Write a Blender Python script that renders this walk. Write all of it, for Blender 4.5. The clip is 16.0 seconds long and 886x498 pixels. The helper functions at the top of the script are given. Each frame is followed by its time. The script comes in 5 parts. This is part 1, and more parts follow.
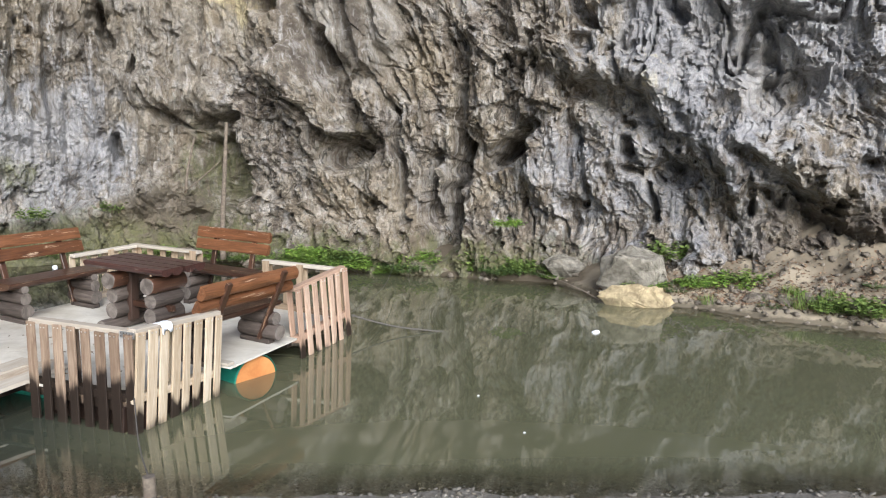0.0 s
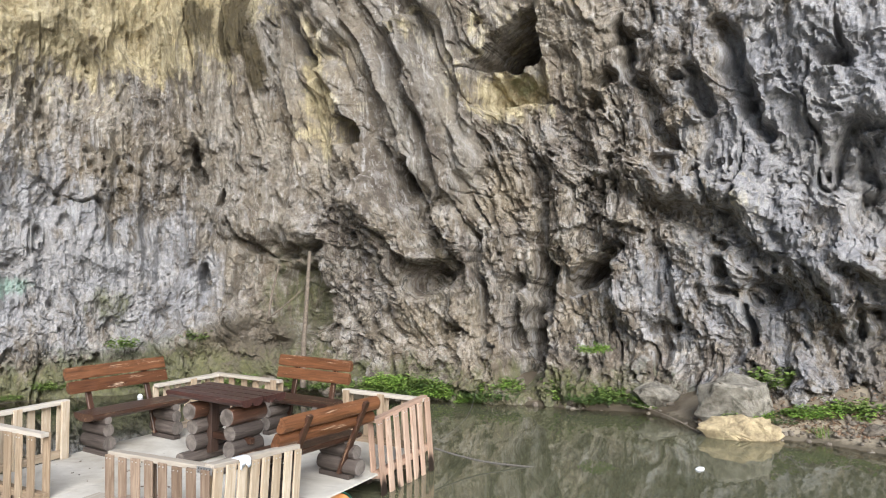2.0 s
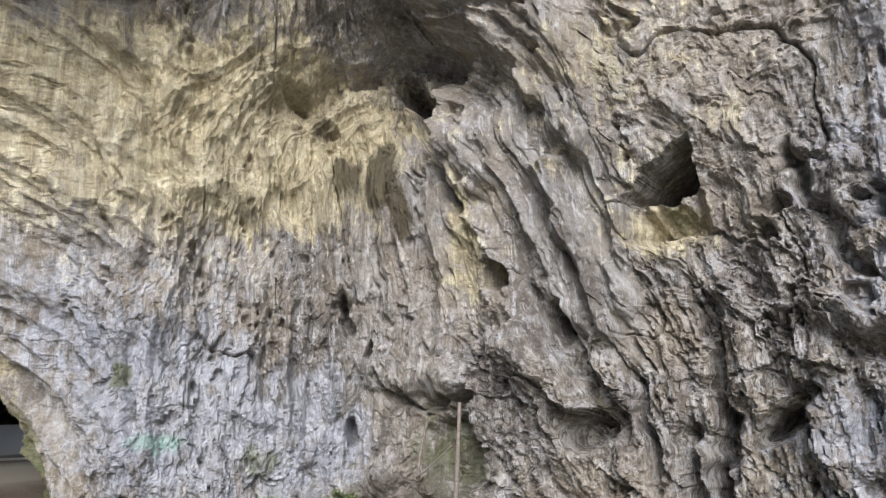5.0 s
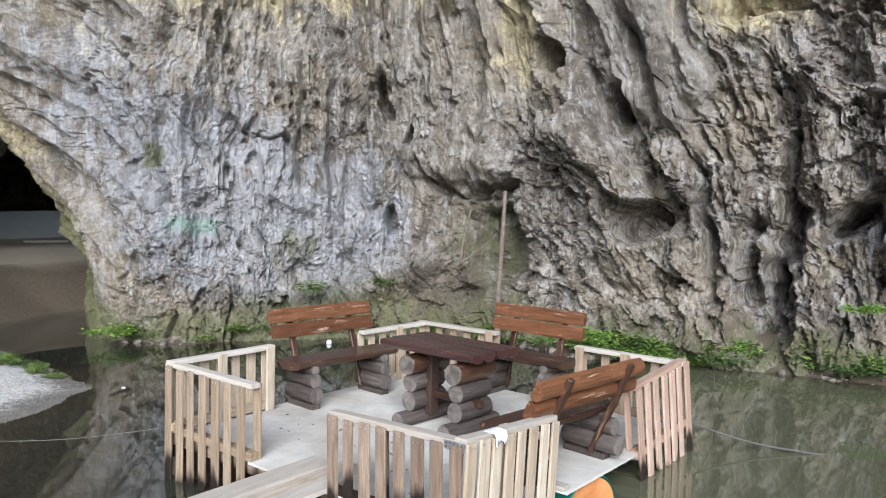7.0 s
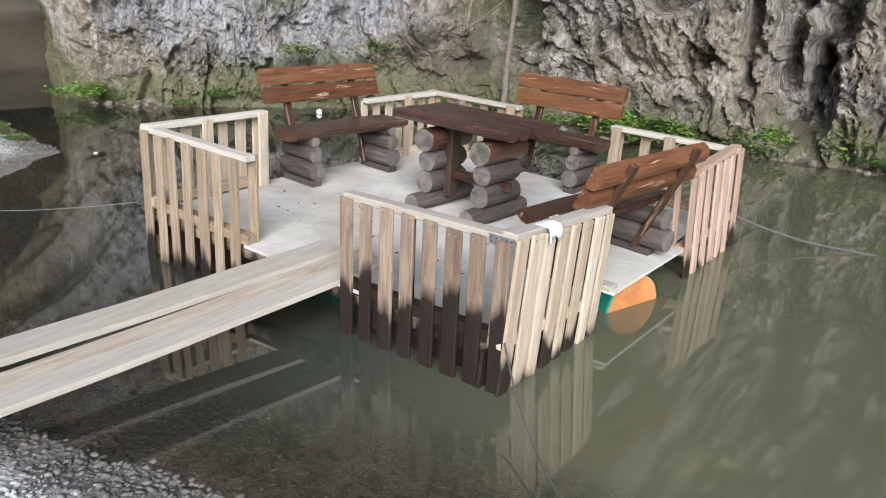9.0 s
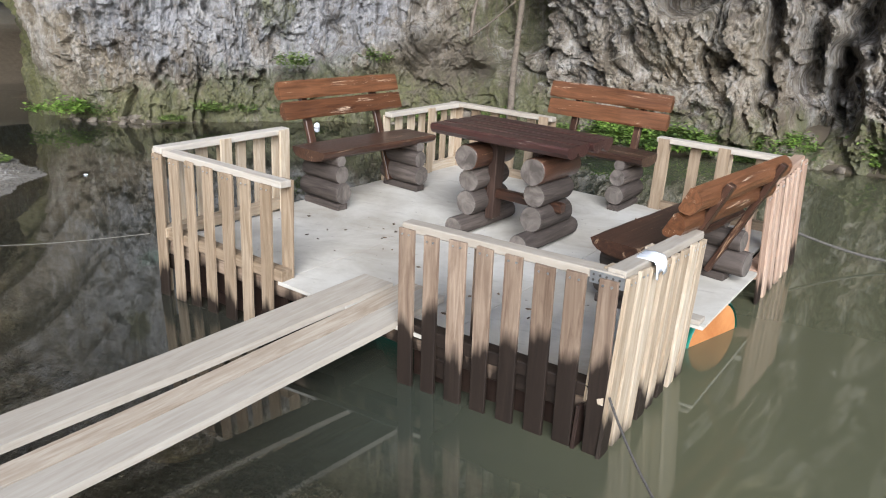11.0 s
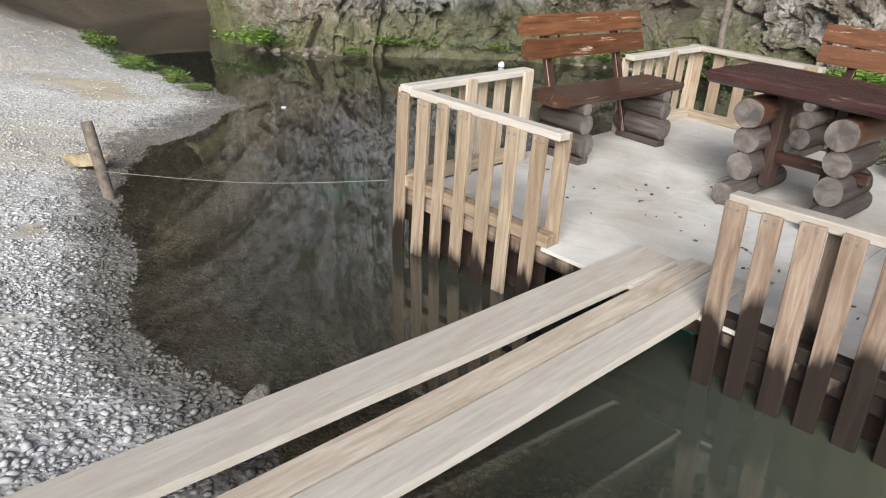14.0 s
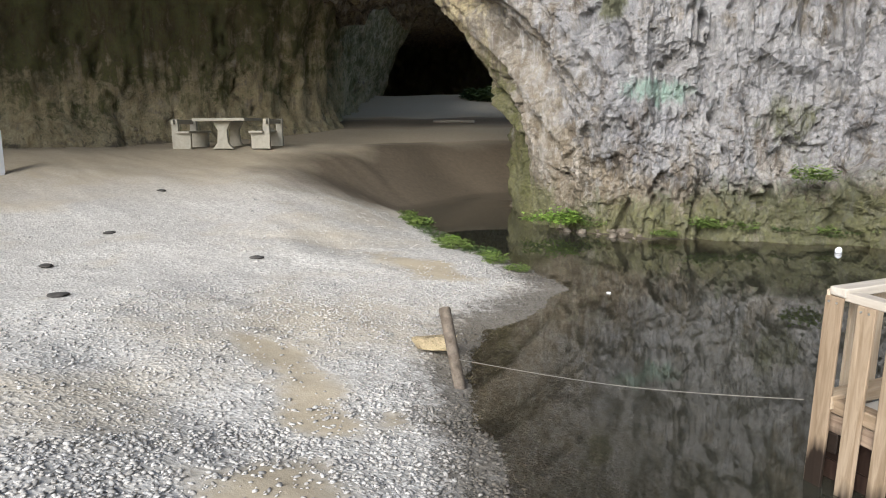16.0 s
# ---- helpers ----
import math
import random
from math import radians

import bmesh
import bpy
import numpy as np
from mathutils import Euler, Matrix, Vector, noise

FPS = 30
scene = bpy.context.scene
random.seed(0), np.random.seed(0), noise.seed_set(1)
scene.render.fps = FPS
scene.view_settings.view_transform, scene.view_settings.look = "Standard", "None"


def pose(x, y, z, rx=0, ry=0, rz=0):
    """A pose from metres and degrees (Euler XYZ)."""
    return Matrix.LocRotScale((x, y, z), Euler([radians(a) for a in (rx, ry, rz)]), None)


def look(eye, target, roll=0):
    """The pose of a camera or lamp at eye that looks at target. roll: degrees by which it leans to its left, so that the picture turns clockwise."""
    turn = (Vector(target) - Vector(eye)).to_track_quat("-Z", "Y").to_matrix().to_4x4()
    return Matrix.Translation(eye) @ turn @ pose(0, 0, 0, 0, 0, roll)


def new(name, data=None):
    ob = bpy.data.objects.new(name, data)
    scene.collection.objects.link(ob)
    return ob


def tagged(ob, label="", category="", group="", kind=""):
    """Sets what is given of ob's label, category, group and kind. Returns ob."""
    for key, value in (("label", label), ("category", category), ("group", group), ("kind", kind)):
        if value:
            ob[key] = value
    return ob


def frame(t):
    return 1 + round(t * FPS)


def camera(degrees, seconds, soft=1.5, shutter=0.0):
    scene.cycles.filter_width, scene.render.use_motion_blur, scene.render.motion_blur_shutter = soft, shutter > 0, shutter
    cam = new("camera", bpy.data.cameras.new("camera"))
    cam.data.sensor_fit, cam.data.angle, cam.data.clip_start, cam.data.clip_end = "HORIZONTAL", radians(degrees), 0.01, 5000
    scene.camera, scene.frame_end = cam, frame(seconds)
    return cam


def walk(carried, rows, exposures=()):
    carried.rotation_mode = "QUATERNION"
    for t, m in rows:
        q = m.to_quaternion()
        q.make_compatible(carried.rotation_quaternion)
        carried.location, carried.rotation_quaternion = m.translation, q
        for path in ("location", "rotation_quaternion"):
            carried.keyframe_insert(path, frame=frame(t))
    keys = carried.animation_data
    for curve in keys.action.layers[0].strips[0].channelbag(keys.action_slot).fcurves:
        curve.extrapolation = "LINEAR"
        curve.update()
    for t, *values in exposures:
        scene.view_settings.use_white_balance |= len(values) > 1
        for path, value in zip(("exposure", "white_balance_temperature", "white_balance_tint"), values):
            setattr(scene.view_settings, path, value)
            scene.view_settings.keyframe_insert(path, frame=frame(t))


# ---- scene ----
cam = camera(61.2, 16.0, 1.1)
PATH = [
    (0, (0.208, 0.44, 2.466), (0.111, 2.419, 2.192), -0.3),
    (0.5, (0.212, 0.494, 2.469), (0.081, 2.474, 2.216), -0.5),
    (1, (0.225, 0.555, 2.461), (0.037, 2.536, 2.267), -0.7),
    (1.5, (0.192, 0.634, 2.455), (-0.049, 2.617, 2.359), -1.0),
    (2, (0.086, 0.719, 2.453), (-0.209, 2.696, 2.515), -1.3),
    (2.5, (0.012, 0.872, 2.474), (-0.324, 2.832, 2.694), -1.5),
    (3, (-0.072, 1.003, 2.531), (-0.438, 2.932, 2.916), -1.6),
    (3.5, (-0.087, 1.146, 2.541), (-0.486, 3.04, 3.044), -1.5),
    (6, (-0.867, 1.614, 2.367), (-1.622, 3.441, 2.669), -1.2),
    (6.5, (-1.019, 1.834, 2.314), (-1.808, 3.668, 2.429), -0.9),
    (7, (-1.222, 2.094, 2.254), (-1.913, 3.97, 2.2), -0.6),
    (7.5, (-1.321, 2.359, 2.189), (-1.987, 4.232, 1.965), 0.2),
    (8, (-1.466, 2.577, 2.132), (-2.117, 4.424, 1.727), 1.0),
    (8.5, (-1.716, 2.746, 2.104), (-2.316, 4.583, 1.587), 1.4),
    (9, (-1.909, 2.922, 2.067), (-2.51, 4.72, 1.432), 1.9),
    (11.5, (-2.752, 3.425, 2.008), (-3.246, 5.271, 1.418), 0.5),
    (12, (-2.898, 3.508, 2.007), (-3.307, 5.382, 1.44), 0.4),
    (12.5, (-3.071, 3.515, 1.998), (-3.443, 5.396, 1.432), 0.5),
    (13, (-3.271, 3.458, 1.968), (-3.741, 5.299, 1.343), 1.0),
    (13.5, (-3.429, 3.485, 1.95), (-4.06, 5.25, 1.252), 1.6),
    (14, (-3.603, 3.597, 1.911), (-4.433, 5.248, 1.146), 1.9),
    (14.5, (-3.769, 3.596, 1.895), (-4.766, 5.159, 1.143), 1.5),
    (15, (-4.086, 3.55, 1.901), (-5.249, 5.054, 1.278), 0.5),
    (15.5, (-4.325, 3.531, 1.919), (-5.62, 4.973, 1.425), 0.1),
    (16, (-4.578, 3.607, 1.919), (-6.015, 4.958, 1.584), -0.4),
]
walk(cam, [(t, look(eye, target, roll)) for t, eye, target, roll in PATH],
     ((0, 1.1, 6050, 10), (3.5, 1.1, 6150, 10), (6, 1.1, 5450, 14), (6.5, 1.06, 5550, 10), (7, 1.05, 5650, 10), (9, 1.03, 5850, 10), (12, 0.97, 5900, 10), (16, 1.0, 6250, 10)))
SKY, SUN = 0.095, 3.0

# ---- light ----
world = bpy.data.worlds.new("overcast_sky")
scene.world = world
world.use_nodes = True
wn, wl = world.node_tree.nodes, world.node_tree.links
sky = wn.new("ShaderNodeTexSky")
sky.sky_type, sky.sun_disc = "NISHITA", False
sky.sun_elevation, sky.sun_rotation = radians(28), radians(161)
sky.dust_density = 2.0
wl.new(sky.outputs["Color"], wn["Background"].inputs["Color"])
wn["Background"].inputs["Strength"].default_value = SKY
sun = new("sun", bpy.data.lights.new("sun", "SUN"))
sun.data.energy, sun.data.angle, sun.data.color = SUN, radians(38), (1.0, 0.985, 0.96)
sun.matrix_world = look((40 * math.sin(radians(161)), 40 * math.cos(radians(161)), 40 * math.tan(radians(28))), (0, 0, 0))


# ---- materials ----
class Shade:
    """A node material with short calls for the usual nodes."""

    def __init__(self, name, rough=0.8, spec=0.3, metal=0.0):
        self.mat = bpy.data.materials.new(name)
        self.mat.use_nodes = True
        self.nodes, self.links = self.mat.node_tree.nodes, self.mat.node_tree.links
        self.bsdf = self.nodes["Principled BSDF"]
        self.set("Roughness", rough), self.set("Specular IOR Level", spec), self.set("Metallic", metal)

    def set(self, socket, value):
        if isinstance(value, bpy.types.NodeSocket):
            self.links.new(value, self.bsdf.inputs[socket])
        else:
            self.bsdf.inputs[socket].default_value = (*value, 1) if isinstance(value, tuple) and len(value) == 3 else value

    def plug(self, node, socket, value):
        if isinstance(value, bpy.types.NodeSocket):
            self.links.new(value, node.inputs[socket])
        elif isinstance(value, tuple) and len(value) == 3 and node.inputs[socket].type == "RGBA":
            node.inputs[socket].default_value = (*value, 1)
        else:
            node.inputs[socket].default_value = value

    def coords(self, scale=(1, 1, 1), shift=True, kind="Object"):
        co = self.nodes.new("ShaderNodeTexCoord").outputs[kind]
        if shift:
            rnd = self.nodes.new("ShaderNodeObjectInfo").outputs["Random"]
            add = self.nodes.new("ShaderNodeVectorMath")
            mul = self.math("MULTIPLY", rnd, 37.0)
            self.links.new(co, add.inputs[0]), self.links.new(mul, add.inputs[1])
            co = add.outputs[0]
        mp = self.nodes.new("ShaderNodeMapping")
        mp.inputs["Scale"].default_value = scale
        self.links.new(co, mp.inputs["Vector"])
        return mp.outputs[0]

    def place(self, scale=(1, 1, 1)):
        mp = self.nodes.new("ShaderNodeMapping")
        mp.inputs["Scale"].default_value = scale
        self.links.new(self.nodes.new("ShaderNodeNewGeometry").outputs["Position"], mp.inputs["Vector"])
        return mp.outputs[0]

    def noise(self, vec, scale, detail=5.0, rough=0.6, warp=0.0):
        n = self.nodes.new("ShaderNodeTexNoise")
        n.inputs["Scale"].default_value, n.inputs["Detail"].default_value = scale, detail
        n.inputs["Roughness"].default_value, n.inputs["Distortion"].default_value = rough, warp
        self.links.new(vec, n.inputs["Vector"])
        return n.outputs[0]

    def cells(self, vec, scale, feature="F1", output="Distance"):
        n = self.nodes.new("ShaderNodeTexVoronoi")
        n.feature = feature
        n.inputs["Scale"].default_value = scale
        self.links.new(vec, n.inputs["Vector"])
        return n.outputs[output]

    def ramp(self, fac, *stops):
        n = self.nodes.new("ShaderNodeValToRGB")
        el = n.color_ramp.elements
        while len(el) < len(stops):
            el.new(0.5)
        for e, (p, c) in zip(el, stops):
            e.position, e.color = p, (*c, 1) if isinstance(c, tuple) else (c, c, c, 1)
        self.links.new(fac, n.inputs[0])
        return n.outputs[0]

    def math(self, op, a, b=0.0, c=0.0):
        n = self.nodes.new("ShaderNodeMath")
        n.operation = op
        for i, v in enumerate((a, b, c)):
            self.plug(n, i, v)
        return n.outputs[0]

    def mix(self, fac, a, b, blend="MIX"):
        n = self.nodes.new("ShaderNodeMix")
        n.data_type, n.blend_type = "RGBA", blend
        self.plug(n, 0, fac), self.plug(n, 6, a), self.plug(n, 7, b)
        return n.outputs[2]

    def attr(self, name):
        n = self.nodes.new("ShaderNodeAttribute")
        n.attribute_name = name
        return n.outputs["Fac"]

    def bump(self, height, strength=0.5, distance=0.01):
        n = self.nodes.new("ShaderNodeBump")
        n.inputs["Strength"].default_value, n.inputs["Distance"].default_value = strength, distance
        self.links.new(height, n.inputs["Height"])
        self.set("Normal", n.outputs[0])


def make_rock():
    s = Shade("limestone", 0.85, 0.25)
    v = s.place()
    big, mid, fine = s.noise(v, 0.45, 4, 0.6, 0.4), s.noise(v, 2.2, 6, 0.65, 0.3), s.noise(v, 14, 6, 0.7)
    streak = s.noise(s.place((2.6, 2.6, 0.32)), 1.0, 6, 0.65, 0.6)
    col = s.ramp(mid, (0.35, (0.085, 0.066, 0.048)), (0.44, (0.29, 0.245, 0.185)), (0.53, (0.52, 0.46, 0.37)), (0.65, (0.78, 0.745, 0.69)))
    speckle = s.noise(s.place((1, 1, 0.7)), 6.5, 7, 0.75, 0.8)
    calm = s.attr("calm")
    rugged = s.math("MULTIPLY_ADD", calm, -0.75, 1.0)
    lines = s.nodes.new("ShaderNodeCombineXYZ")
    s.links.new(s.math("MULTIPLY", s.attr("fold"), 3.2), lines.inputs[0]), s.links.new(s.math("MULTIPLY", s.attr("along"), 0.30), lines.inputs[1])
    s.links.new(s.math("MULTIPLY", mid, 0.9), lines.inputs[2])
    seep = s.noise(lines.outputs[0], 1.0, 6, 0.65, 0.4)
    col = s.mix(s.math("MULTIPLY", calm, 0.75), col, s.ramp(seep, (0.34, (0.10, 0.08, 0.065)), (0.46, (0.25, 0.215, 0.17)), (0.56, (0.40, 0.365, 0.305)), (0.68, (0.62, 0.58, 0.52))))
    # dark specks paint in the shade of crevices too small for the mesh
    col = s.mix(s.math("MULTIPLY", s.ramp(speckle, (0.415, 0.92), (0.495, 0.0)), rugged), col, (0.045, 0.045, 0.04))
    col = s.mix(s.ramp(speckle, (0.54, 0.0), (0.66, 0.8)), col, (0.72, 0.70, 0.67))
    col = s.mix(s.math("MULTIPLY", s.ramp(streak, (0.46, 0.0), (0.64, 0.55)), rugged), col, (0.20, 0.16, 0.135))
    col = s.mix(s.ramp(s.noise(s.place((3.5, 3.5, 0.5)), 1.3, 5, 0.6, 0.5), (0.55, 0.0), (0.68, 0.7)), col, (0.62, 0.60, 0.58))
    drip = s.noise(s.place((6, 6, 0.45)), 1.0, 6, 0.7, 0.35)
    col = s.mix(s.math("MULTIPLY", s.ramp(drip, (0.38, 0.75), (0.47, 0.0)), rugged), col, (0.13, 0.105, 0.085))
    col = s.mix(s.ramp(drip, (0.56, 0.0), (0.66, 0.7)), col, (0.80, 0.78, 0.75))
    col = s.mix(s.ramp(big, (0.45, 0.0), (0.65, 0.35)), col, (0.42, 0.34, 0.22))
    n1 = s.noise(v, 1.6, 6, 0.7, 0.5)
    uneven = s.math("ADD", s.math("MULTIPLY", s.math("SUBTRACT", n1, 0.5), 1.3), s.math("MULTIPLY", s.math("SUBTRACT", drip, 0.5), 1.0))

    def mask(name, strength):
        return s.math("MULTIPLY", s.ramp(s.math("ADD", s.attr(name), uneven), (0.32, 0.0), (0.58, 1.0)), strength)
    # pale rock; its blue is the cool sky light put into the colour
    col = s.mix(mask("pale", 0.6), col, s.mix(speckle, (0.25, 0.27, 0.33), (0.94, 0.96, 1.0)))
    col = s.mix(mask("ochre", 0.70), col, s.mix(s.ramp(s.math("ADD", s.math("MULTIPLY", drip, 0.6), s.math("MULTIPLY", n1, 0.4)), (0.38, 0.0), (0.60, 1.0)), (0.34, 0.26, 0.11), (0.97, 0.85, 0.52)))
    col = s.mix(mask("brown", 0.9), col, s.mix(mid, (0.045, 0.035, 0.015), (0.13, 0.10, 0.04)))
    col = s.mix(mask("moss", 0.8), col, s.mix(fine, (0.062, 0.072, 0.025), (0.26, 0.27, 0.105)))
    col = s.mix(mask("soil", 0.85), col, s.mix(fine, (0.10, 0.08, 0.06), (0.28, 0.23, 0.18)))
    col = s.mix(mask("tint", 0.75), col, (0.40, 0.60, 0.50))
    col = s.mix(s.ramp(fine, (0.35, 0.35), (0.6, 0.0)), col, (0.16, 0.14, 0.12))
    col = s.mix(1.0, col, s.ramp(big, (0.3, (0.64, 0.64, 0.65)), (0.7, (0.80, 0.79, 0.77))), "MULTIPLY")
    s.set("Base Color", col)
    h = s.math("ADD", s.math("MULTIPLY", s.noise(v, 7, 7, 0.7, 0.4), 1.0), s.math("MULTIPLY", s.noise(v, 30, 5, 0.75), 0.45))
    s.bump(h, 1.0, 0.095)
    return s.mat


def make_wood(name, axis, dark, light, rough=0.6, wear=None, wet=False, spec=0.3):
    """Timber with its grain along one axis of the object."""
    s = Shade(name, rough, spec)
    k = {"x": (1.2, 14, 14), "y": (14, 1.2, 14), "z": (14, 14, 1.2)}[axis]
    v = s.coords(k)
    grain = s.noise(v, 2.2, 6, 0.6, 0.8)
    col = s.mix(s.ramp(grain, (0.32, 0.0), (0.68, 1.0)), dark, light)
    rnd = s.nodes.new("ShaderNodeObjectInfo").outputs["Random"]
    col = s.mix(s.math("MULTIPLY", rnd, 0.55), col, s.mix(0.35, dark, light), "MULTIPLY")
    blot = s.noise(s.coords((1, 1, 1)), 5.0, 5, 0.65)
    col = s.mix(s.ramp(blot, (0.5, 0.0), (0.75, 0.5)), col, dark)
    if wear:
        w = s.noise(s.coords(tuple(c * 0.35 for c in k)), 4.5, 6, 0.75, 0.5)
        col = s.mix(s.ramp(w, (0.60, 0.0), (0.65, 0.85)), col, wear)
    if wet:
        sep = s.nodes.new("ShaderNodeSeparateXYZ")
        s.links.new(s.place(), sep.inputs[0])
        tongue = s.noise(s.place((7, 7, 1.0)), 1.0, 3, 0.55)
        line = s.math("ADD", s.math("MULTIPLY", s.math("SUBTRACT", tongue, 0.5), 0.6), s.math("MULTIPLY", rnd, 0.34))
        damp = s.math("SUBTRACT", s.math("ADD", line, wet), sep.outputs[2])
        damp = s.ramp(damp, (0.0, 0.0), (0.10, 0.97))
        col = s.mix(damp, col, s.mix(grain, (0.005, 0.004, 0.003), (0.022, 0.013, 0.009)))
        s.set("Roughness", s.mix(damp, (rough,) * 3, (0.6,) * 3))
    s.set("Base Color", col)
    s.bump(s.math("ADD", grain, s.math("MULTIPLY", s.noise(v, 8, 3), 0.4)), 0.5, 0.004)
    return s.mat


def make_end(name, dark, light):
    """Sawn log ends with rings and cracks."""
    s = Shade(name, 0.8, 0.2)
    v = s.coords((1, 1, 1))
    n = s.noise(v, 9, 6, 0.6, 0.8)
    s.set("Base Color", s.mix(s.ramp(n, (0.35, 0.0), (0.65, 1.0)), dark, light))
    s.bump(n, 0.5, 0.004)
    return s.mat


def make_plain(name, a, b, scale=8.0, rough=0.7, spec=0.3, metal=0.0, bump=0.3, dist=0.004):
    s = Shade(name, rough, spec, metal)
    n = s.noise(s.coords(), scale, 6, 0.65, 0.3)
    s.set("Base Color", s.mix(s.ramp(n, (0.3, 0.0), (0.7, 1.0)), a, b))
    s.bump(s.noise(s.coords(), scale * 6, 4), bump, dist)
    return s.mat


def make_leaf(name, a, b):
    s = Shade(name, 0.55, 0.3)
    rnd = s.nodes.new("ShaderNodeNewGeometry").outputs["Random Per Island"]
    s.set("Base Color", s.mix(rnd, a, b))
    s.set("Subsurface Weight", 0.0)
    return s.mat


def make_gravel():
    s = Shade("gravel_ground", 0.9, 0.2)
    v = s.place()
    c = s.cells(v, 34.0, "F1", "Color")
    sep = s.nodes.new("ShaderNodeSeparateColor")
    s.links.new(c, sep.inputs[0])
    col = s.ramp(sep.outputs[0], (0.0, (0.36, 0.345, 0.32)), (0.5, (0.48, 0.465, 0.435)), (1.0, (0.60, 0.58, 0.545)))
    dirt = s.ramp(s.noise(v, 0.45, 5, 0.6, 0.3), (0.50, 0.0), (0.66, 0.75))
    n = s.noise(v, 9, 5, 0.7)
    sand = s.mix(n, (0.40, 0.35, 0.27), (0.54, 0.48, 0.38))
    col = s.mix(dirt, col, sand)
    col = s.mix(s.ramp(s.attr("earth"), (0.1, 0.0), (0.9, 0.92)), col, s.mix(n, (0.32, 0.265, 0.18), (0.50, 0.435, 0.325)))
    col = s.mix(s.ramp(s.attr("mud_shade"), (0.2, 0.0), (0.8, 0.9)), col, s.mix(n, (0.035, 0.028, 0.018), (0.13, 0.10, 0.07)))
    sep2 = s.nodes.new("ShaderNodeSeparateXYZ")
    s.links.new(v, sep2.inputs[0])
    wet = s.ramp(s.math("SUBTRACT", s.math("MULTIPLY", n, 0.16), sep2.outputs[2]), (0.0, 0.0), (0.04, 0.75))
    col = s.mix(wet, col, (0.07, 0.058, 0.04))
    s.set("Base Color", col)
    stony = s.math("SUBTRACT", 1.0, s.ramp(s.attr("earth"), (0.0, 0.0), (0.6, 0.95)))
    s.bump(s.math("ADD", s.math("MULTIPLY", s.cells(v, 34.0), stony), s.math("MULTIPLY", s.noise(v, 60, 3), 0.4)), 0.6, 0.012)
    return s.mat


def make_pebble():
    s = Shade("pebble_stone", 0.9, 0.12)
    rnd = s.nodes.new("ShaderNodeNewGeometry").outputs["Random Per Island"]
    col = s.ramp(rnd, (0.0, (0.26, 0.255, 0.245)), (0.3, (0.37, 0.365, 0.355)), (0.6, (0.45, 0.44, 0.42)), (0.9, (0.48, 0.47, 0.455)), (1.0, (0.52, 0.51, 0.49)))
    n = s.noise(s.place(), 25, 4)
    col = s.mix(s.ramp(n, (0.4, 0.3), (0.6, 0.0)), col, (0.25, 0.21, 0.16))
    sep = s.nodes.new("ShaderNodeSeparateXYZ")
    s.links.new(s.place(), sep.inputs[0])
    wet = s.ramp(s.math("SUBTRACT", s.math("MULTIPLY", n, 0.17), sep.outputs[2]), (0.0, 0.0), (0.04, 0.8))
    col = s.mix(wet, col, (0.06, 0.05, 0.034))
    s.set("Base Color", col)
    s.set("Roughness", s.mix(wet, (0.85,) * 3, (0.35,) * 3))
    return s.mat


def make_water():
    """Murky pond: clear at the shallow edge, silty where it is deep."""
    s = Shade("pond_water", 0.025, 1.0)
    s.set("IOR", 1.46)
    v = s.place((1, 1, 1))
    sep = s.nodes.new("ShaderNodeSeparateXYZ")
    s.links.new(v, sep.inputs[0])
    # brightens eastwards: raft shade and rock reflection painted into the water's colour
    east_light = s.math("ADD", s.math("MULTIPLY_ADD", sep.outputs[0], 0.35, 1.45), s.math("MULTIPLY", s.noise(v, 0.35, 4, 0.55), 0.6))
    silt = s.ramp(east_light, (0.1, (0.034, 0.034, 0.025)), (0.5, (0.048, 0.054, 0.039)), (0.95, (0.105, 0.106, 0.063)))
    s.set("Base Color", silt)
    ripple = s.noise(s.place((1.0, 1.6, 1)), 2.0, 3, 0.5)
    s.bump(ripple, 0.035, 0.012)
    clear = s.nodes.new("ShaderNodeBsdfPrincipled")
    clear.inputs["Roughness"].default_value, clear.inputs["IOR"].default_value = 0.02, 1.33
    clear.inputs["Transmission Weight"].default_value = 1.0
    clear.inputs["Base Color"].default_value = (0.62, 0.57, 0.43, 1)
    mixer = s.nodes.new("ShaderNodeMixShader")
    s.links.new(s.ramp(s.attr("silt"), (0.0, 0.0), (1.0, 1.0)), mixer.inputs[0])
    s.links.new(clear.outputs[0], mixer.inputs[1]), s.links.new(s.bsdf.outputs[0], mixer.inputs[2])
    s.links.new(mixer.outputs[0], s.nodes["Material Output"].inputs[0])
    return s.mat


ROCK, GRAVEL, PEBBLE, WATER = make_rock(), make_gravel(), make_pebble(), make_water()
PALLET = {a: make_wood("pallet_board_" + a, a, (0.38, 0.295, 0.20), (0.60, 0.52, 0.41), 0.75, wet=-0.03) for a in "xyz"}
# brown boards; on the left front panel the darker tone stands for shade
PALLET_BROWN_DIM = {a: make_wood("brown_dim_pallet_board_" + a, a, (0.25, 0.185, 0.12), (0.46, 0.37, 0.27), 0.75, wet=-0.05) for a in "xyz"}
PALLET_WET = {a: make_wood("damp_pallet_board_" + a, a, (0.17, 0.115, 0.08), (0.37, 0.285, 0.21), 0.7, wet=0.31) for a in "xyz"}
PALLET_RED = {a: make_wood("reddish_pallet_board_" + a, a, (0.34, 0.225, 0.16), (0.54, 0.41, 0.32), 0.7, wet=-0.04) for a in "xyz"}
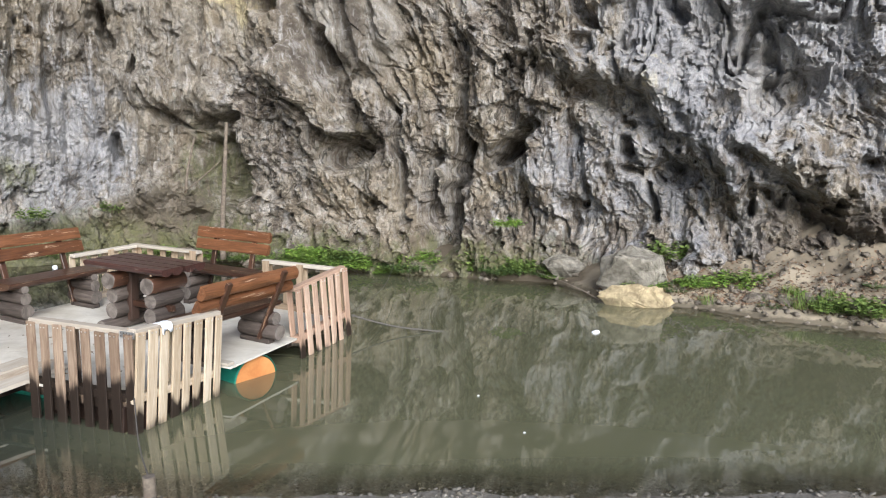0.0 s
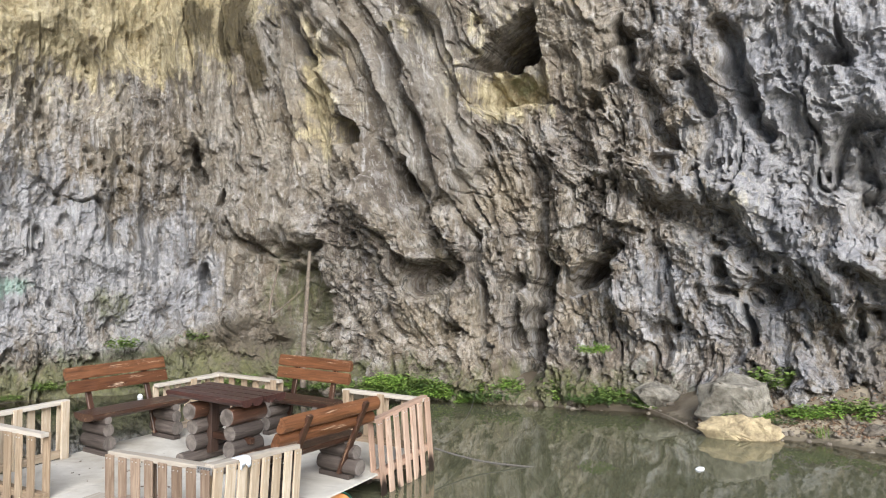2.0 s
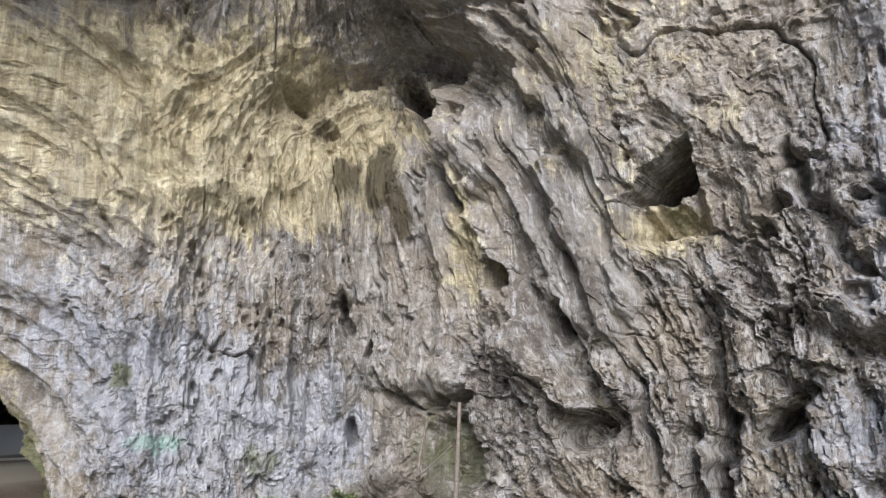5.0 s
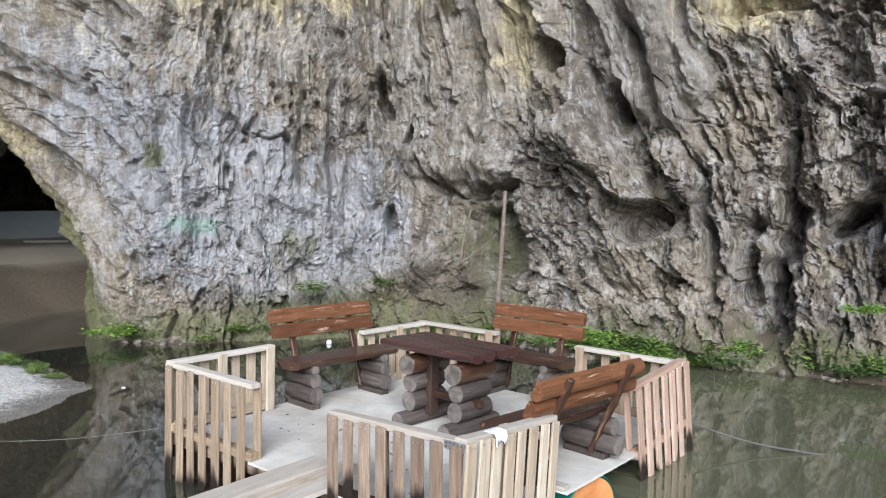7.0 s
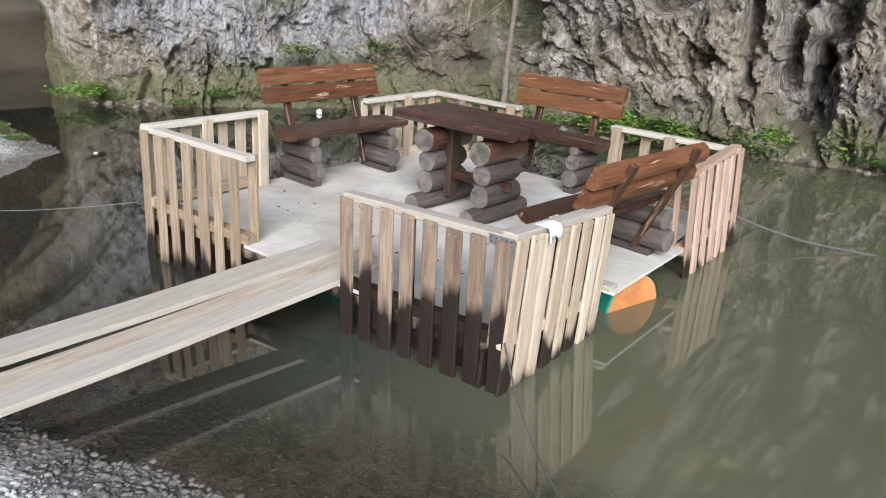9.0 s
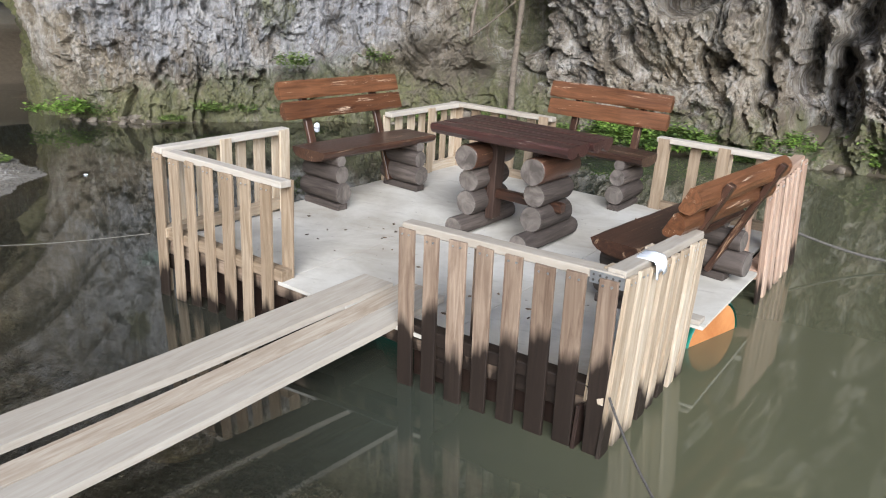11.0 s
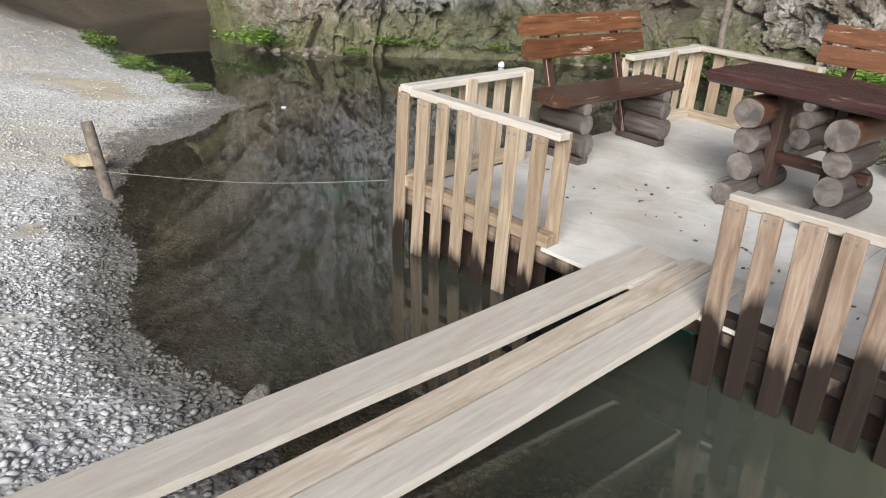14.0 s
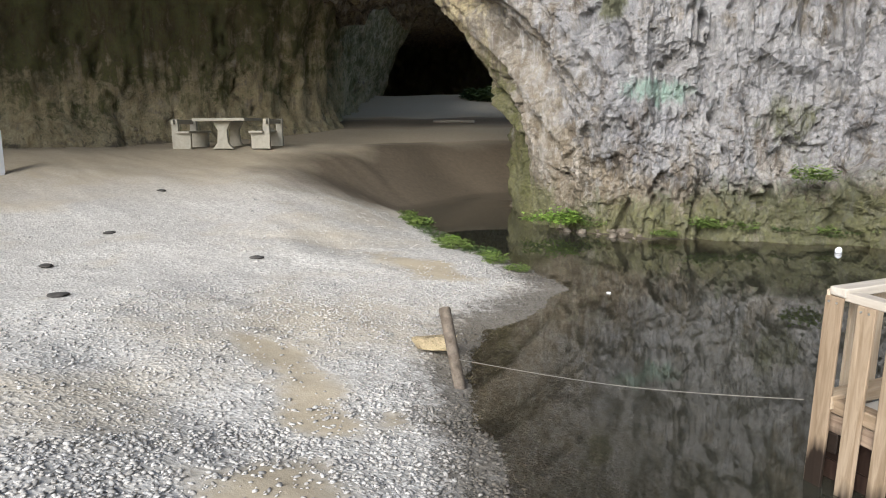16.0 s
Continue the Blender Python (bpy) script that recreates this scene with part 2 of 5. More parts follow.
STAIN = {a: make_wood("stained_log_" + a, a, (0.035, 0.017, 0.011), (0.105, 0.050, 0.030), 0.36, wear=(0.36, 0.24, 0.15), spec=0.5) for a in "xyz"}
RED = {a: make_wood("red_brown_plank_" + a, a, (0.085, 0.034, 0.014), (0.22, 0.095, 0.042), 0.4, wear=(0.46, 0.34, 0.24), spec=0.5) for a in "xyz"}
GREYLOG = {a: make_wood("weathered_log_" + a, a, (0.050, 0.039, 0.033), (0.135, 0.110, 0.095), 0.75) for a in "xyz"}
TABLETOP = {a: make_wood("dark_tabletop_" + a, a, (0.045, 0.020, 0.018), (0.12, 0.055, 0.045), 0.33, wear=(0.22, 0.17, 0.15), spec=0.5) for a in "xyz"}
DARK_POST = make_wood("dark_post", "z", (0.028, 0.016, 0.012), (0.065, 0.040, 0.030), 0.5)
LOG_END = make_end("sawn_log_end", (0.075, 0.063, 0.055), (0.185, 0.16, 0.14))
PLANK = {a: make_wood("bleached_plank_" + a, a, (0.42, 0.375, 0.315), (0.54, 0.50, 0.44), 0.8) for a in "xy"}
PLANK_WARM = make_wood("weathered_plank", "y", (0.33, 0.26, 0.19), (0.52, 0.455, 0.37), 0.8)


def make_deck():
    """Dusty sheet boards with scuffs and dark crumbs."""
    s = Shade("dusty_deck_sheet", 0.8, 0.25)
    v = s.place()
    n = s.noise(v, 1.6, 6, 0.65, 0.4)
    col = s.mix(s.ramp(n, (0.32, 0.0), (0.66, 1.0)), (0.37, 0.335, 0.28), (0.58, 0.555, 0.50))
    col = s.mix(s.ramp(s.noise(s.place((1, 5, 1)), 3.0, 5, 0.7), (0.56, 0.0), (0.75, 0.45)), col, (0.26, 0.235, 0.20))
    col = s.mix(s.ramp(s.noise(v, 17, 3, 0.6), (0.70, 0.0), (0.74, 0.8)), col, (0.10, 0.085, 0.07))
    s.set("Base Color", col)
    s.bump(s.noise(v, 30, 5), 0.3, 0.004)
    return s.mat


PLY = make_deck()
DRUM_SIDE = make_plain("green_drum_paint", (0.012, 0.15, 0.11), (0.03, 0.22, 0.16), 5, 0.4)
DRUM_END = make_plain("orange_rusty_drum_end", (0.36, 0.13, 0.04), (0.55, 0.25, 0.09), 4, 0.55)
METAL = make_plain("galvanised_plate", (0.42, 0.43, 0.44), (0.62, 0.63, 0.64), 20, 0.4, metal=0.9)
CLOTH = make_plain("white_plastic_sheet", (0.72, 0.75, 0.80), (0.82, 0.84, 0.88), 12, 0.5)
ROPE = make_plain("dark_rope", (0.05, 0.045, 0.04), (0.12, 0.11, 0.10), 60, 0.9)
PALE_ROPE = make_plain("pale_rope", (0.15, 0.14, 0.12), (0.25, 0.235, 0.21), 60, 0.9)
BARK = make_plain("grey_bark", (0.075, 0.06, 0.045), (0.20, 0.165, 0.13), 14, 0.9, bump=0.6, dist=0.01)
CONCRETE = make_plain("pale_concrete", (0.33, 0.31, 0.25), (0.46, 0.43, 0.36), 6, 0.85)
BOULDER = make_plain("ochre_boulder_stone", (0.13, 0.10, 0.06), (0.50, 0.41, 0.25), 7, 0.85, bump=0.9, dist=0.03)
GREY_STONE = make_plain("grey_boulder_stone", (0.09, 0.08, 0.06), (0.34, 0.315, 0.265), 9, 0.85, bump=0.9, dist=0.03)
EARTHY_STONE = make_plain("earthy_stone", (0.085, 0.068, 0.05), (0.27, 0.235, 0.19), 9, 0.9, bump=0.9, dist=0.03)
CHAR = make_plain("charred_stone", (0.03, 0.028, 0.025), (0.09, 0.085, 0.08), 10, 0.9)
LEAF = make_leaf("fresh_leaf", (0.06, 0.105, 0.022), (0.21, 0.28, 0.075))
LEAF_DARK = make_leaf("dark_leaf", (0.035, 0.065, 0.018), (0.10, 0.15, 0.045))
LEAF_BRIGHT = make_leaf("bright_leaf", (0.085, 0.18, 0.025), (0.25, 0.36, 0.07))
CRUMB = make_leaf("dark_leaf_scrap", (0.05, 0.035, 0.025), (0.16, 0.11, 0.07))
LITTER = make_leaf("dry_leaf", (0.10, 0.06, 0.035), (0.30, 0.20, 0.13))


# ---- shared geometry ----
def hash3(ix, iy, iz):
    h = (ix * 374761393 + iy * 668265263 + iz * 1274126177) & 0xFFFFFFFF
    h = ((h ^ (h >> 13)) * 1274126177) & 0xFFFFFFFF
    return ((h ^ (h >> 16)) & 0xFFFF) / 65535.0


def value_noise(x, y, z):
    """Smooth noise from 0 to 1 on arrays."""
    ix, iy, iz = (np.floor(c).astype(np.int64) for c in (x, y, z))
    fx, fy, fz = x - ix, y - iy, z - iz
    fx, fy, fz = (f * f * f * (f * (f * 6 - 15) + 10) for f in (fx, fy, fz))
    out = 0
    for a in (0, 1):
        for b in (0, 1):
            for c in (0, 1):
                w = (fx if a else 1 - fx) * (fy if b else 1 - fy) * (fz if c else 1 - fz)
                out = out + w * hash3(ix + a, iy + b, iz + c)
    return out


def fbm(x, y, z, octaves=4, gain=0.5):
    total, amp, norm = 0, 1.0, 0.0
    for i in range(octaves):
        total = total + amp * (value_noise(x * 2**i + 17 * i, y * 2**i + 5 * i, z * 2**i + 31 * i) - 0.5)
        norm += amp
        amp *= gain
    return total / norm * 2


def ridged(x, y, z, octaves=4, gain=0.5):
    total, amp, norm = 0, 1.0, 0.0
    for i in range(octaves):
        n = 1 - np.abs(2 * value_noise(x * 2**i + 11 * i, y * 2**i + 7 * i, z * 2**i + 3 * i) - 1)
        total = total + amp * n
        norm += amp
        amp *= gain
    return total / norm


def smooth(a, b, x):
    t = np.clip((x - a) / (b - a), 0, 1)
    return t * t * (3 - 2 * t)


def curve_through(points, step):
    """Even steps along a smooth line through points."""
    p = np.array(points, float)
    p = np.vstack([2 * p[0] - p[1], p, 2 * p[-1] - p[-2]])
    out = []
    for i in range(1, len(p) - 2):
        n = max(2, int(np.linalg.norm(p[i + 1] - p[i]) / 0.02))
        t = np.linspace(0, 1, n, endpoint=False)[:, None]
        out.append(0.5 * (2 * p[i] + (p[i + 1] - p[i - 1]) * t + (2 * p[i - 1] - 5 * p[i] + 4 * p[i + 1] - p[i + 2]) * t**2 + (3 * p[i] - p[i - 1] - 3 * p[i + 1] + p[i + 2]) * t**3))
    line = np.vstack(out + [p[-2:-1]])
    s = np.concatenate([[0], np.cumsum(np.linalg.norm(np.diff(line, axis=0), axis=1))])
    at = np.arange(0, s[-1], step)
    return np.stack([np.interp(at, s, line[:, k]) for k in range(line.shape[1])], 1), at


def grid_mesh(name, verts, rows, cols, flip=False, attrs=None, rounded=True):
    """A sheet of rows x cols points."""
    idx = np.arange(rows * cols).reshape(rows, cols)
    q = np.stack([idx[:-1, :-1], idx[:-1, 1:], idx[1:, 1:], idx[1:, :-1]], -1).reshape(-1, 4)
    if flip:
        q = q[:, ::-1]
    me = bpy.data.meshes.new(name)
    me.vertices.add(len(verts)), me.loops.add(q.size), me.polygons.add(len(q))
    me.vertices.foreach_set("co", np.ascontiguousarray(verts, np.float32).ravel())
    me.loops.foreach_set("vertex_index", np.ascontiguousarray(q, np.int32).ravel())
    me.polygons.foreach_set("loop_start", np.arange(0, q.size, 4, dtype=np.int32))
    me.polygons.foreach_set("use_smooth", np.full(len(q), rounded))
    for key, values in (attrs or {}).items():
        me.attributes.new(key, "FLOAT", "POINT").data.foreach_set("value", np.ascontiguousarray(values, np.float32).ravel())
    me.update(), me.validate()
    return me


def spot(x, z, cx, cz, rx, rz, turn=0.0):
    """1 in the middle of an ellipse on a wall, 0 at its edge."""
    c, s = math.cos(radians(turn)), math.sin(radians(turn))
    u, v = (x - cx) * c + (z - cz) * s, -(x - cx) * s + (z - cz) * c
    return np.clip(1 - np.sqrt((u / rx) ** 2 + (v / rz) ** 2), 0, 1)


def groove(x, z, x0, z0, x1, z1, w):
    """1 along a line on a wall, 0 at w from it."""
    dx, dz = x1 - x0, z1 - z0
    t = np.clip(((x - x0) * dx + (z - z0) * dz) / (dx * dx + dz * dz), 0, 1)
    return np.clip(1 - np.hypot(x - x0 - t * dx, z - z0 - t * dz) / w, 0, 1)


def facets(u, v):
    """Broken rock: tilted plates with sharp steps between them, about -0.5 to 0.5."""
    iu, iv = np.floor(u).astype(np.int64), np.floor(v).astype(np.int64)
    best, out = np.full(u.shape, 9e9), 0 * u
    for a in (-1, 0, 1):
        for b in (-1, 0, 1):
            cu, cv = iu + a, iv + b
            du = u - cu - hash3(cu, cv, cu * 0 + 1)
            dv = v - cv - hash3(cu, cv, cu * 0 + 2)
            d = du * du + dv * dv
            h = 0.55 * (hash3(cu, cv, cu * 0 + 3) - 0.5) + 0.8 * (hash3(cu, cv, cu * 0 + 4) - 0.5) * du + 0.8 * (hash3(cu, cv, cu * 0 + 5) - 0.5) * dv
            near = d < best
            best, out = np.where(near, d, best), np.where(near, h, out)
    return out


def rock_relief(x, y, z, slant, rough=1.0, calm=0.0):
    """Fluted, pitted limestone: how far it stands out, in metres. calm: 1 where water has worn it smooth."""
    wx = x + slant * (z - 5.0) + 0.35 * fbm(x * 0.8, y * 0.8, z * 0.8, 3)
    wz = z + 0.35 * fbm(x * 0.8 + 40, y * 0.8, z * 0.8, 3)
    big = 0.70 * fbm(x * 0.30, y * 0.30, z * 0.24, 3)
    flute = 0.55 * (ridged(wx * 0.85, y * 0.85, wz * 0.22, 4, 0.6) - 0.6)
    crag = 0.55 * (0.55 - ridged(wx * 0.9 + 9, y * 0.9, wz * 0.42, 5, 0.6))
    crust = 0.20 * fbm(wx * 2.6, y * 2.6, wz * 1.2, 5, 0.65)
    chips = 0.26 * (0.5 - ridged(wx * 2.1 + 5, y * 2.1, wz * 0.9, 4, 0.65))
    pit = value_noise(wx * 3.0 + 3, y * 3.0, wz * 1.4) * 0.75 + 0.25 * value_noise(wx * 9 + 3, y * 9, wz * 6)
    pits = -0.45 * smooth(0.72, 0.84, pit)
    u = 0.9 * wx + 0.5 * y + 0.16 * fbm(wx * 4, y * 4, wz * 3, 4, 0.6)
    v = wz + 0.3 * u + 0.16 * fbm(wx * 4 + 70, y * 4, wz * 3, 4, 0.6)
    facet = 0.36 * facets(u * 1.5, v * 0.75) + 0.30 * facets(u * 3.4 + 40, v * 2.0) + 0.17 * facets(u * 7.0, v * 4.5 + 30) + 0.08 * facets(u * 13, v * 10 + 60)
    c1 = 1 - np.abs(2 * value_noise(wx * 1.1 + 20, y * 1.1, wz * 0.38) - 1)
    pits = pits - 0.35 * smooth(0.94, 1.0, c1) * smooth(0.5, 0.7, value_noise(wx * 0.7 + 90, y * 0.7, wz * 0.5))
    worn = 1 - calm
    return rough * (big + flute * (1 - 0.45 * calm) + crag * (1 - 0.5 * calm) + crust * (1 - 0.35 * calm) + chips * (1 - 0.6 * calm) + pits * (1 - 0.6 * calm) + facet * (0.22 + 0.9 * worn))


# ---- the pond's edge and the ground ----
POND = [
    (26, 5.8), (9, 5.7), (1.2, 5.56), (0, 5.5), (-1.6, 5.34), (-3.65, 5.17), (-5.0, 5.3), (-5.64, 5.66), (-6.06, 5.76), (-6.67, 6.0), (-7.83, 6.88),
    (-8.7, 7.7), (-9.18, 8.45), (-9.45, 9.6), (-9.75, 10.45), (-10.8, 11.15), (-12.5, 11.75), (-15.4, 13.2), (-17.0, 14.3), (-17.5, 15.8), (-18.0, 17.6), (-17.6, 18.8), (-16.0, 16.4),
    (-12.8, 14.25), (-11.2, 14.25), (-10.1, 15.3), (-8.6, 16.2), (-5.0, 16.3), (-3.5, 14.95), (-2.1, 14.95), (0, 14.45), (1.5, 13.9), (2.2, 12.45),
    (3.6, 11.75), (4.3, 11.15), (5.5, 10.4), (8.0, 9.4), (14, 8.6), (26, 8.4),
]


def pond_distance(x, y):
    """Metres outside the pond's edge; minus inside."""
    best, inside = np.full(x.shape, 1e9), np.zeros(x.shape, bool)
    for (x0, y0), (x1, y1) in zip(POND, POND[1:] + POND[:1]):
        dx, dy = x1 - x0, y1 - y0
        t = np.clip(((x - x0) * dx + (y - y0) * dy) / (dx * dx + dy * dy), 0, 1)
        best = np.minimum(best, np.hypot(x - x0 - t * dx, y - y0 - t * dy))
        cross = ((y0 > y) != (y1 > y)) & (x < (x1 - x0) * (y - y0) / (y1 - y0 + 1e-12) + x0)
        inside ^= cross
    return np.where(inside, -best, best) + 0.16 * fbm(x * 1.1, y * 1.1, x * 0 + 6, 3)


def ground_height(x, y):
    """Height of the ground over the water."""
    d = pond_distance(x, y)
    wob = 0.10 * fbm(x * 0.35, y * 0.35, x * 0 + 2, 3) + 0.03 * fbm(x * 1.7, y * 1.7, x * 0 + 5, 3)
    south = np.minimum(0.165 * d, 0.62 + 0.03 * d)
    far = np.hypot(x + 4.6, y - 3.6)
    west = 0.13 * np.minimum(d, 3.0) + 0.95 * smooth(9, 21, far) * smooth(-0.1, 2.6, d) + 0.9 * smooth(22, 34, far) + 1.4 * smooth(34, 52, far)
    land = south + (west - south) * smooth(-7.5, -11.5, x)
    north = 0.05 + (0.34 + 0.16 * smooth(4.0, 6.0, x)) * np.clip(d, 0, 3.2) * smooth(0.0, 2.2, x) + 0.35 * np.minimum(d, 1.0) * smooth(2.2, 0.0, x)
    land = land + (north - land) * smooth(7.2, 9.0, y - 0.0 * x) * smooth(-9.0, -8.0, x)
    lump = smooth(8.0, 9.5, y) * smooth(1.5, 3.0, x) * smooth(0.0, 0.5, d)
    wob = wob + lump * (0.24 * (ridged(x * 1.3, y * 1.3, x * 0, 4, 0.6) - 0.6) + 0.15 * fbm(x * 3.4, y * 3.4, x * 0, 4, 0.6))
    bed = np.maximum(-1.3, 0.26 * d)
    h = np.where(d > 0, land + wob * smooth(0.1, 1.5, d), bed)
    return h, d


def sandy(x, y):
    """Bare sandy patches in the gravel."""
    near = np.exp(-(((x + 8.35) / 0.5) ** 2 + ((y - 6.05) / 0.3) ** 2)) + 0.9 * np.exp(-(((x + 9.27) / 0.5) ** 2 + ((y - 6.4) / 0.25) ** 2))
    near = near + 0.9 * np.exp(-(((x + 7.5) / 0.5) ** 2 + ((y - 5.25) / 0.4) ** 2)) + 0.8 * np.exp(-(((x + 8.08) / 0.2) ** 2 + ((y - 6.45) / 0.15) ** 2)) + 0.9 * np.exp(-(((x + 11.2) / 0.9) ** 2 + ((y - 9.6) / 0.4) ** 2))
    return smooth(0.25, 0.9, 1.25 * near + 0.7 * fbm(x * 2.2, y * 2.2, x * 0 + 8, 4, 0.6))


def axis_steps(*spans):
    """Grid lines: (from, to, step) after one another."""
    return np.unique(np.concatenate([np.arange(a, b, s) for a, b, s in spans] + [[spans[-1][1]]]).round(4))


gx = axis_steps((-900, -120, 60), (-120, -40, 4), (-40, -14, 0.35), (-14, 8, 0.085), (8, 26, 0.6), (26, 120, 5), (120, 900, 60))
gy = axis_steps((-900, -120, 60), (-120, -20, 5), (-20, 2, 0.4), (2, 15, 0.085), (15, 45, 0.4), (45, 120, 5), (120, 900, 60))
X, Y = np.meshgrid(gx, gy)
Z, D = ground_height(X, Y)
Z = Z + np.where(D > -1.5, 0.012 * fbm(X * 9, Y * 9, X * 0, 2), 0)
earth = 0.9 * sandy(X, Y) + smooth(11, 19, np.hypot(X + 4.6, Y - 3.6)) * smooth(-8, -11, X) + smooth(0, 0.8, Y - 8.6) * smooth(-8, -7, X)
# by the tunnel this is dark mud plus the overhang's shade painted in
mud_shade = 0.7 * smooth(1.5, 0.2, np.hypot((X + 17.3) / 0.9, (Y - 14.2) / 0.8)) + smooth(26, 29, np.hypot(X + 4.6, Y - 3.6)) * smooth(31.5, 29.5, np.hypot(X + 4.6, Y - 3.6)) * (X < -10) * 0.8
mud_shade = mud_shade + 0.9 * smooth(4.6, 1.4, D + 0.8 * fbm(X * 0.8, Y * 0.8, X * 0 + 4, 3)) * smooth(-15.6, -17.4, X)
mud_shade = mud_shade + smooth(1.3, 0.7, np.hypot((X + 18.1) / 1.1, (Y - 16.8) / 2.6)) + smooth(13.3, 13.9, Y) * (X > -14.5) * (X < 2)
mud_shade = mud_shade + (0.62 + 0.5 * fbm(X * 1.1, Y * 1.1, X * 0 + 9, 4, 0.6)) * smooth(9.0, 9.8, Y) * smooth(1.2, 2.2, X)
ground = new("ground", grid_mesh("ground", np.stack([X, Y, Z], -1).reshape(-1, 3), *X.shape, attrs={"earth": np.clip(earth, 0, 1), "mud_shade": np.clip(mud_shade, 0, 1)}))
ground.data.materials.append(GRAVEL)
tagged(ground, "pale gravel bank sloping to the pond, earthy further in", "ground", kind="structure")

wx_, wy_ = np.arange(-18.5, 26.1, 0.2), np.arange(4.6, 17.6, 0.2)
X, Y = np.meshgrid(wx_, wy_)
_, D = ground_height(X, Y)
silt = np.maximum(smooth(-0.1, -1.25 - 0.7 * smooth(-4.5, -6.5, X) + 0.65 * smooth(-3.6, -1.8, X), D), 0.95 * smooth(-10.6, -12.0, X) * smooth(0.0, -0.25, D))
water = new("water", grid_mesh("water", np.stack([X, Y, 0 * X], -1).reshape(-1, 3), *X.shape, attrs={"silt": 0.10 + 0.87 * silt}))
water.data.materials.append(WATER)
tagged(water, "still murky olive-green pond water reflecting the rock", "pond", kind="structure")


# ---- cave walls ----
def rock_wall(name, base, top, step, slant, lean, features, masks, label, rough=1.0, foot=-0.9, calm=None):
    """A rock face that stands along a base line; its inside is to the left of the line."""
    line, s = curve_through(base, step)
    tang = np.gradient(line, axis=0)
    tang /= np.linalg.norm(tang, axis=1)[:, None]
    norm = np.stack([-tang[:, 1], tang[:, 0]], 1)
    k = max(3, int(1.2 / step) | 1)
    pad = np.pad(norm, ((k // 2, k // 2), (0, 0)), mode="edge")
    norm = np.stack([np.convolve(pad[:, i], np.ones(k) / k, "valid") for i in (0, 1)], 1)
    zz = np.arange(foot, top, step)
    bx, zg = np.meshgrid(line[:, 0], zz)
    by, _ = np.meshgrid(line[:, 1], zz)
    sl = slant(bx, zg)
    relief = rock_relief(bx, by, zg, sl, rough, calm(bx, zg) if calm else 0.0)
    off = relief * smooth(-0.5, 1.2, zg + 0.4) + lean(bx, by, zg) + features(bx, zg)
    nx, ny = np.meshgrid(norm[:, 0], zz)[0], np.meshgrid(norm[:, 1], zz)[0]
    verts = np.stack([bx + nx * off, by + ny * off, zg + 0.12 * fbm(bx * 1.3, by * 1.3 + 50, zg * 1.3, 3)], -1).reshape(-1, 3)
    keys = {key: 0 * bx for key in ("pale", "ochre", "brown", "moss", "soil", "tint", "calm")}
    keys.update(masks(bx, by, zg))
    ob = new(name, grid_mesh(name, verts, *bx.shape, flip=True, attrs=keys, rounded=step > 0.05))
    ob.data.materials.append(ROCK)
    return tagged(ob, label, "rock wall", kind="structure")


def slant_north(x, z):
    return -0.03 + 0.42 * smooth(-10, -4, x) * smooth(4.5, -2.0, x) + 0.22 * smooth(1, 6, x)


def lean_north(x, y, z):
    over = (0.06 - 0.055 * smooth(-3.0, 1.0, x)) * np.maximum(0, z - 3.2) ** 1.5
    pillar = smooth(-11.0, -15.0, x) * (0.30 * np.maximum(0, z - 1.6) ** 1.35)
    foot = 0.5 * smooth(1.2, 0.0, z) * smooth(-12, -9, x) + 0.4 * smooth(2.0, 0.2, z) * smooth(2.2, 4.0, x)
    dome = np.exp(-(((x + 5.6) / 3.2) ** 4))
    rim = 11.5 - 0.13 * (x + 7.0) ** 2 + 0.3 * fbm(x * 0.9, y * 0.9, z * 0, 3)
    over = over + dome * (1.2 * np.clip(z - rim, 0, 1.6) - 0.4 * np.exp(-(((z - rim + 0.8) / 0.8) ** 2)))
    return over + np.minimum(pillar, 5.5) + foot


def calm_north(x, z):
    """1 where seeping water has draped the rock, 0 where it is broken."""
    draped = smooth(-13.5, -11.5, x) * smooth(-4.2, -6.0, x) * (0.35 + 0.35 * smooth(1.2, 3.0, z) + 0.3 * smooth(5.0, 7.0, z))
    right = smooth(-6.5, -5.0, x) * smooth(-0.9, -1.9, x) * smooth(3.2, 4.6, z + 0.25 * (x + 3))
    upper = 0.6 * smooth(-2.5, -1.0, x) * smooth(4.6, 6.8, z)
    pillar = 0.85 * smooth(-12.0, -13.4, x)
    return np.clip(np.maximum(np.maximum(np.maximum(draped, right), upper), pillar) + 0.35 * fbm(x * 0.7, z * 0.7, x * 0 + 3, 3) * (x < 0), 0, 1)


def arch_lines(x, z):
    """Metres from the middle of the great arch, and the way along its folds."""
    drop = np.clip(8.2 - z, 0, 7)
    mid = -6.6 + np.where(x > -6.6, 0.36, -0.05) * drop
    u, h = x - mid, 1.3 * np.maximum(z - 8.2, 0)
    return np.hypot(u, h), np.where(u > 0, 1.0, -1.0) * (drop + np.arctan2(np.abs(u), h + 1e-6) * -2.0)


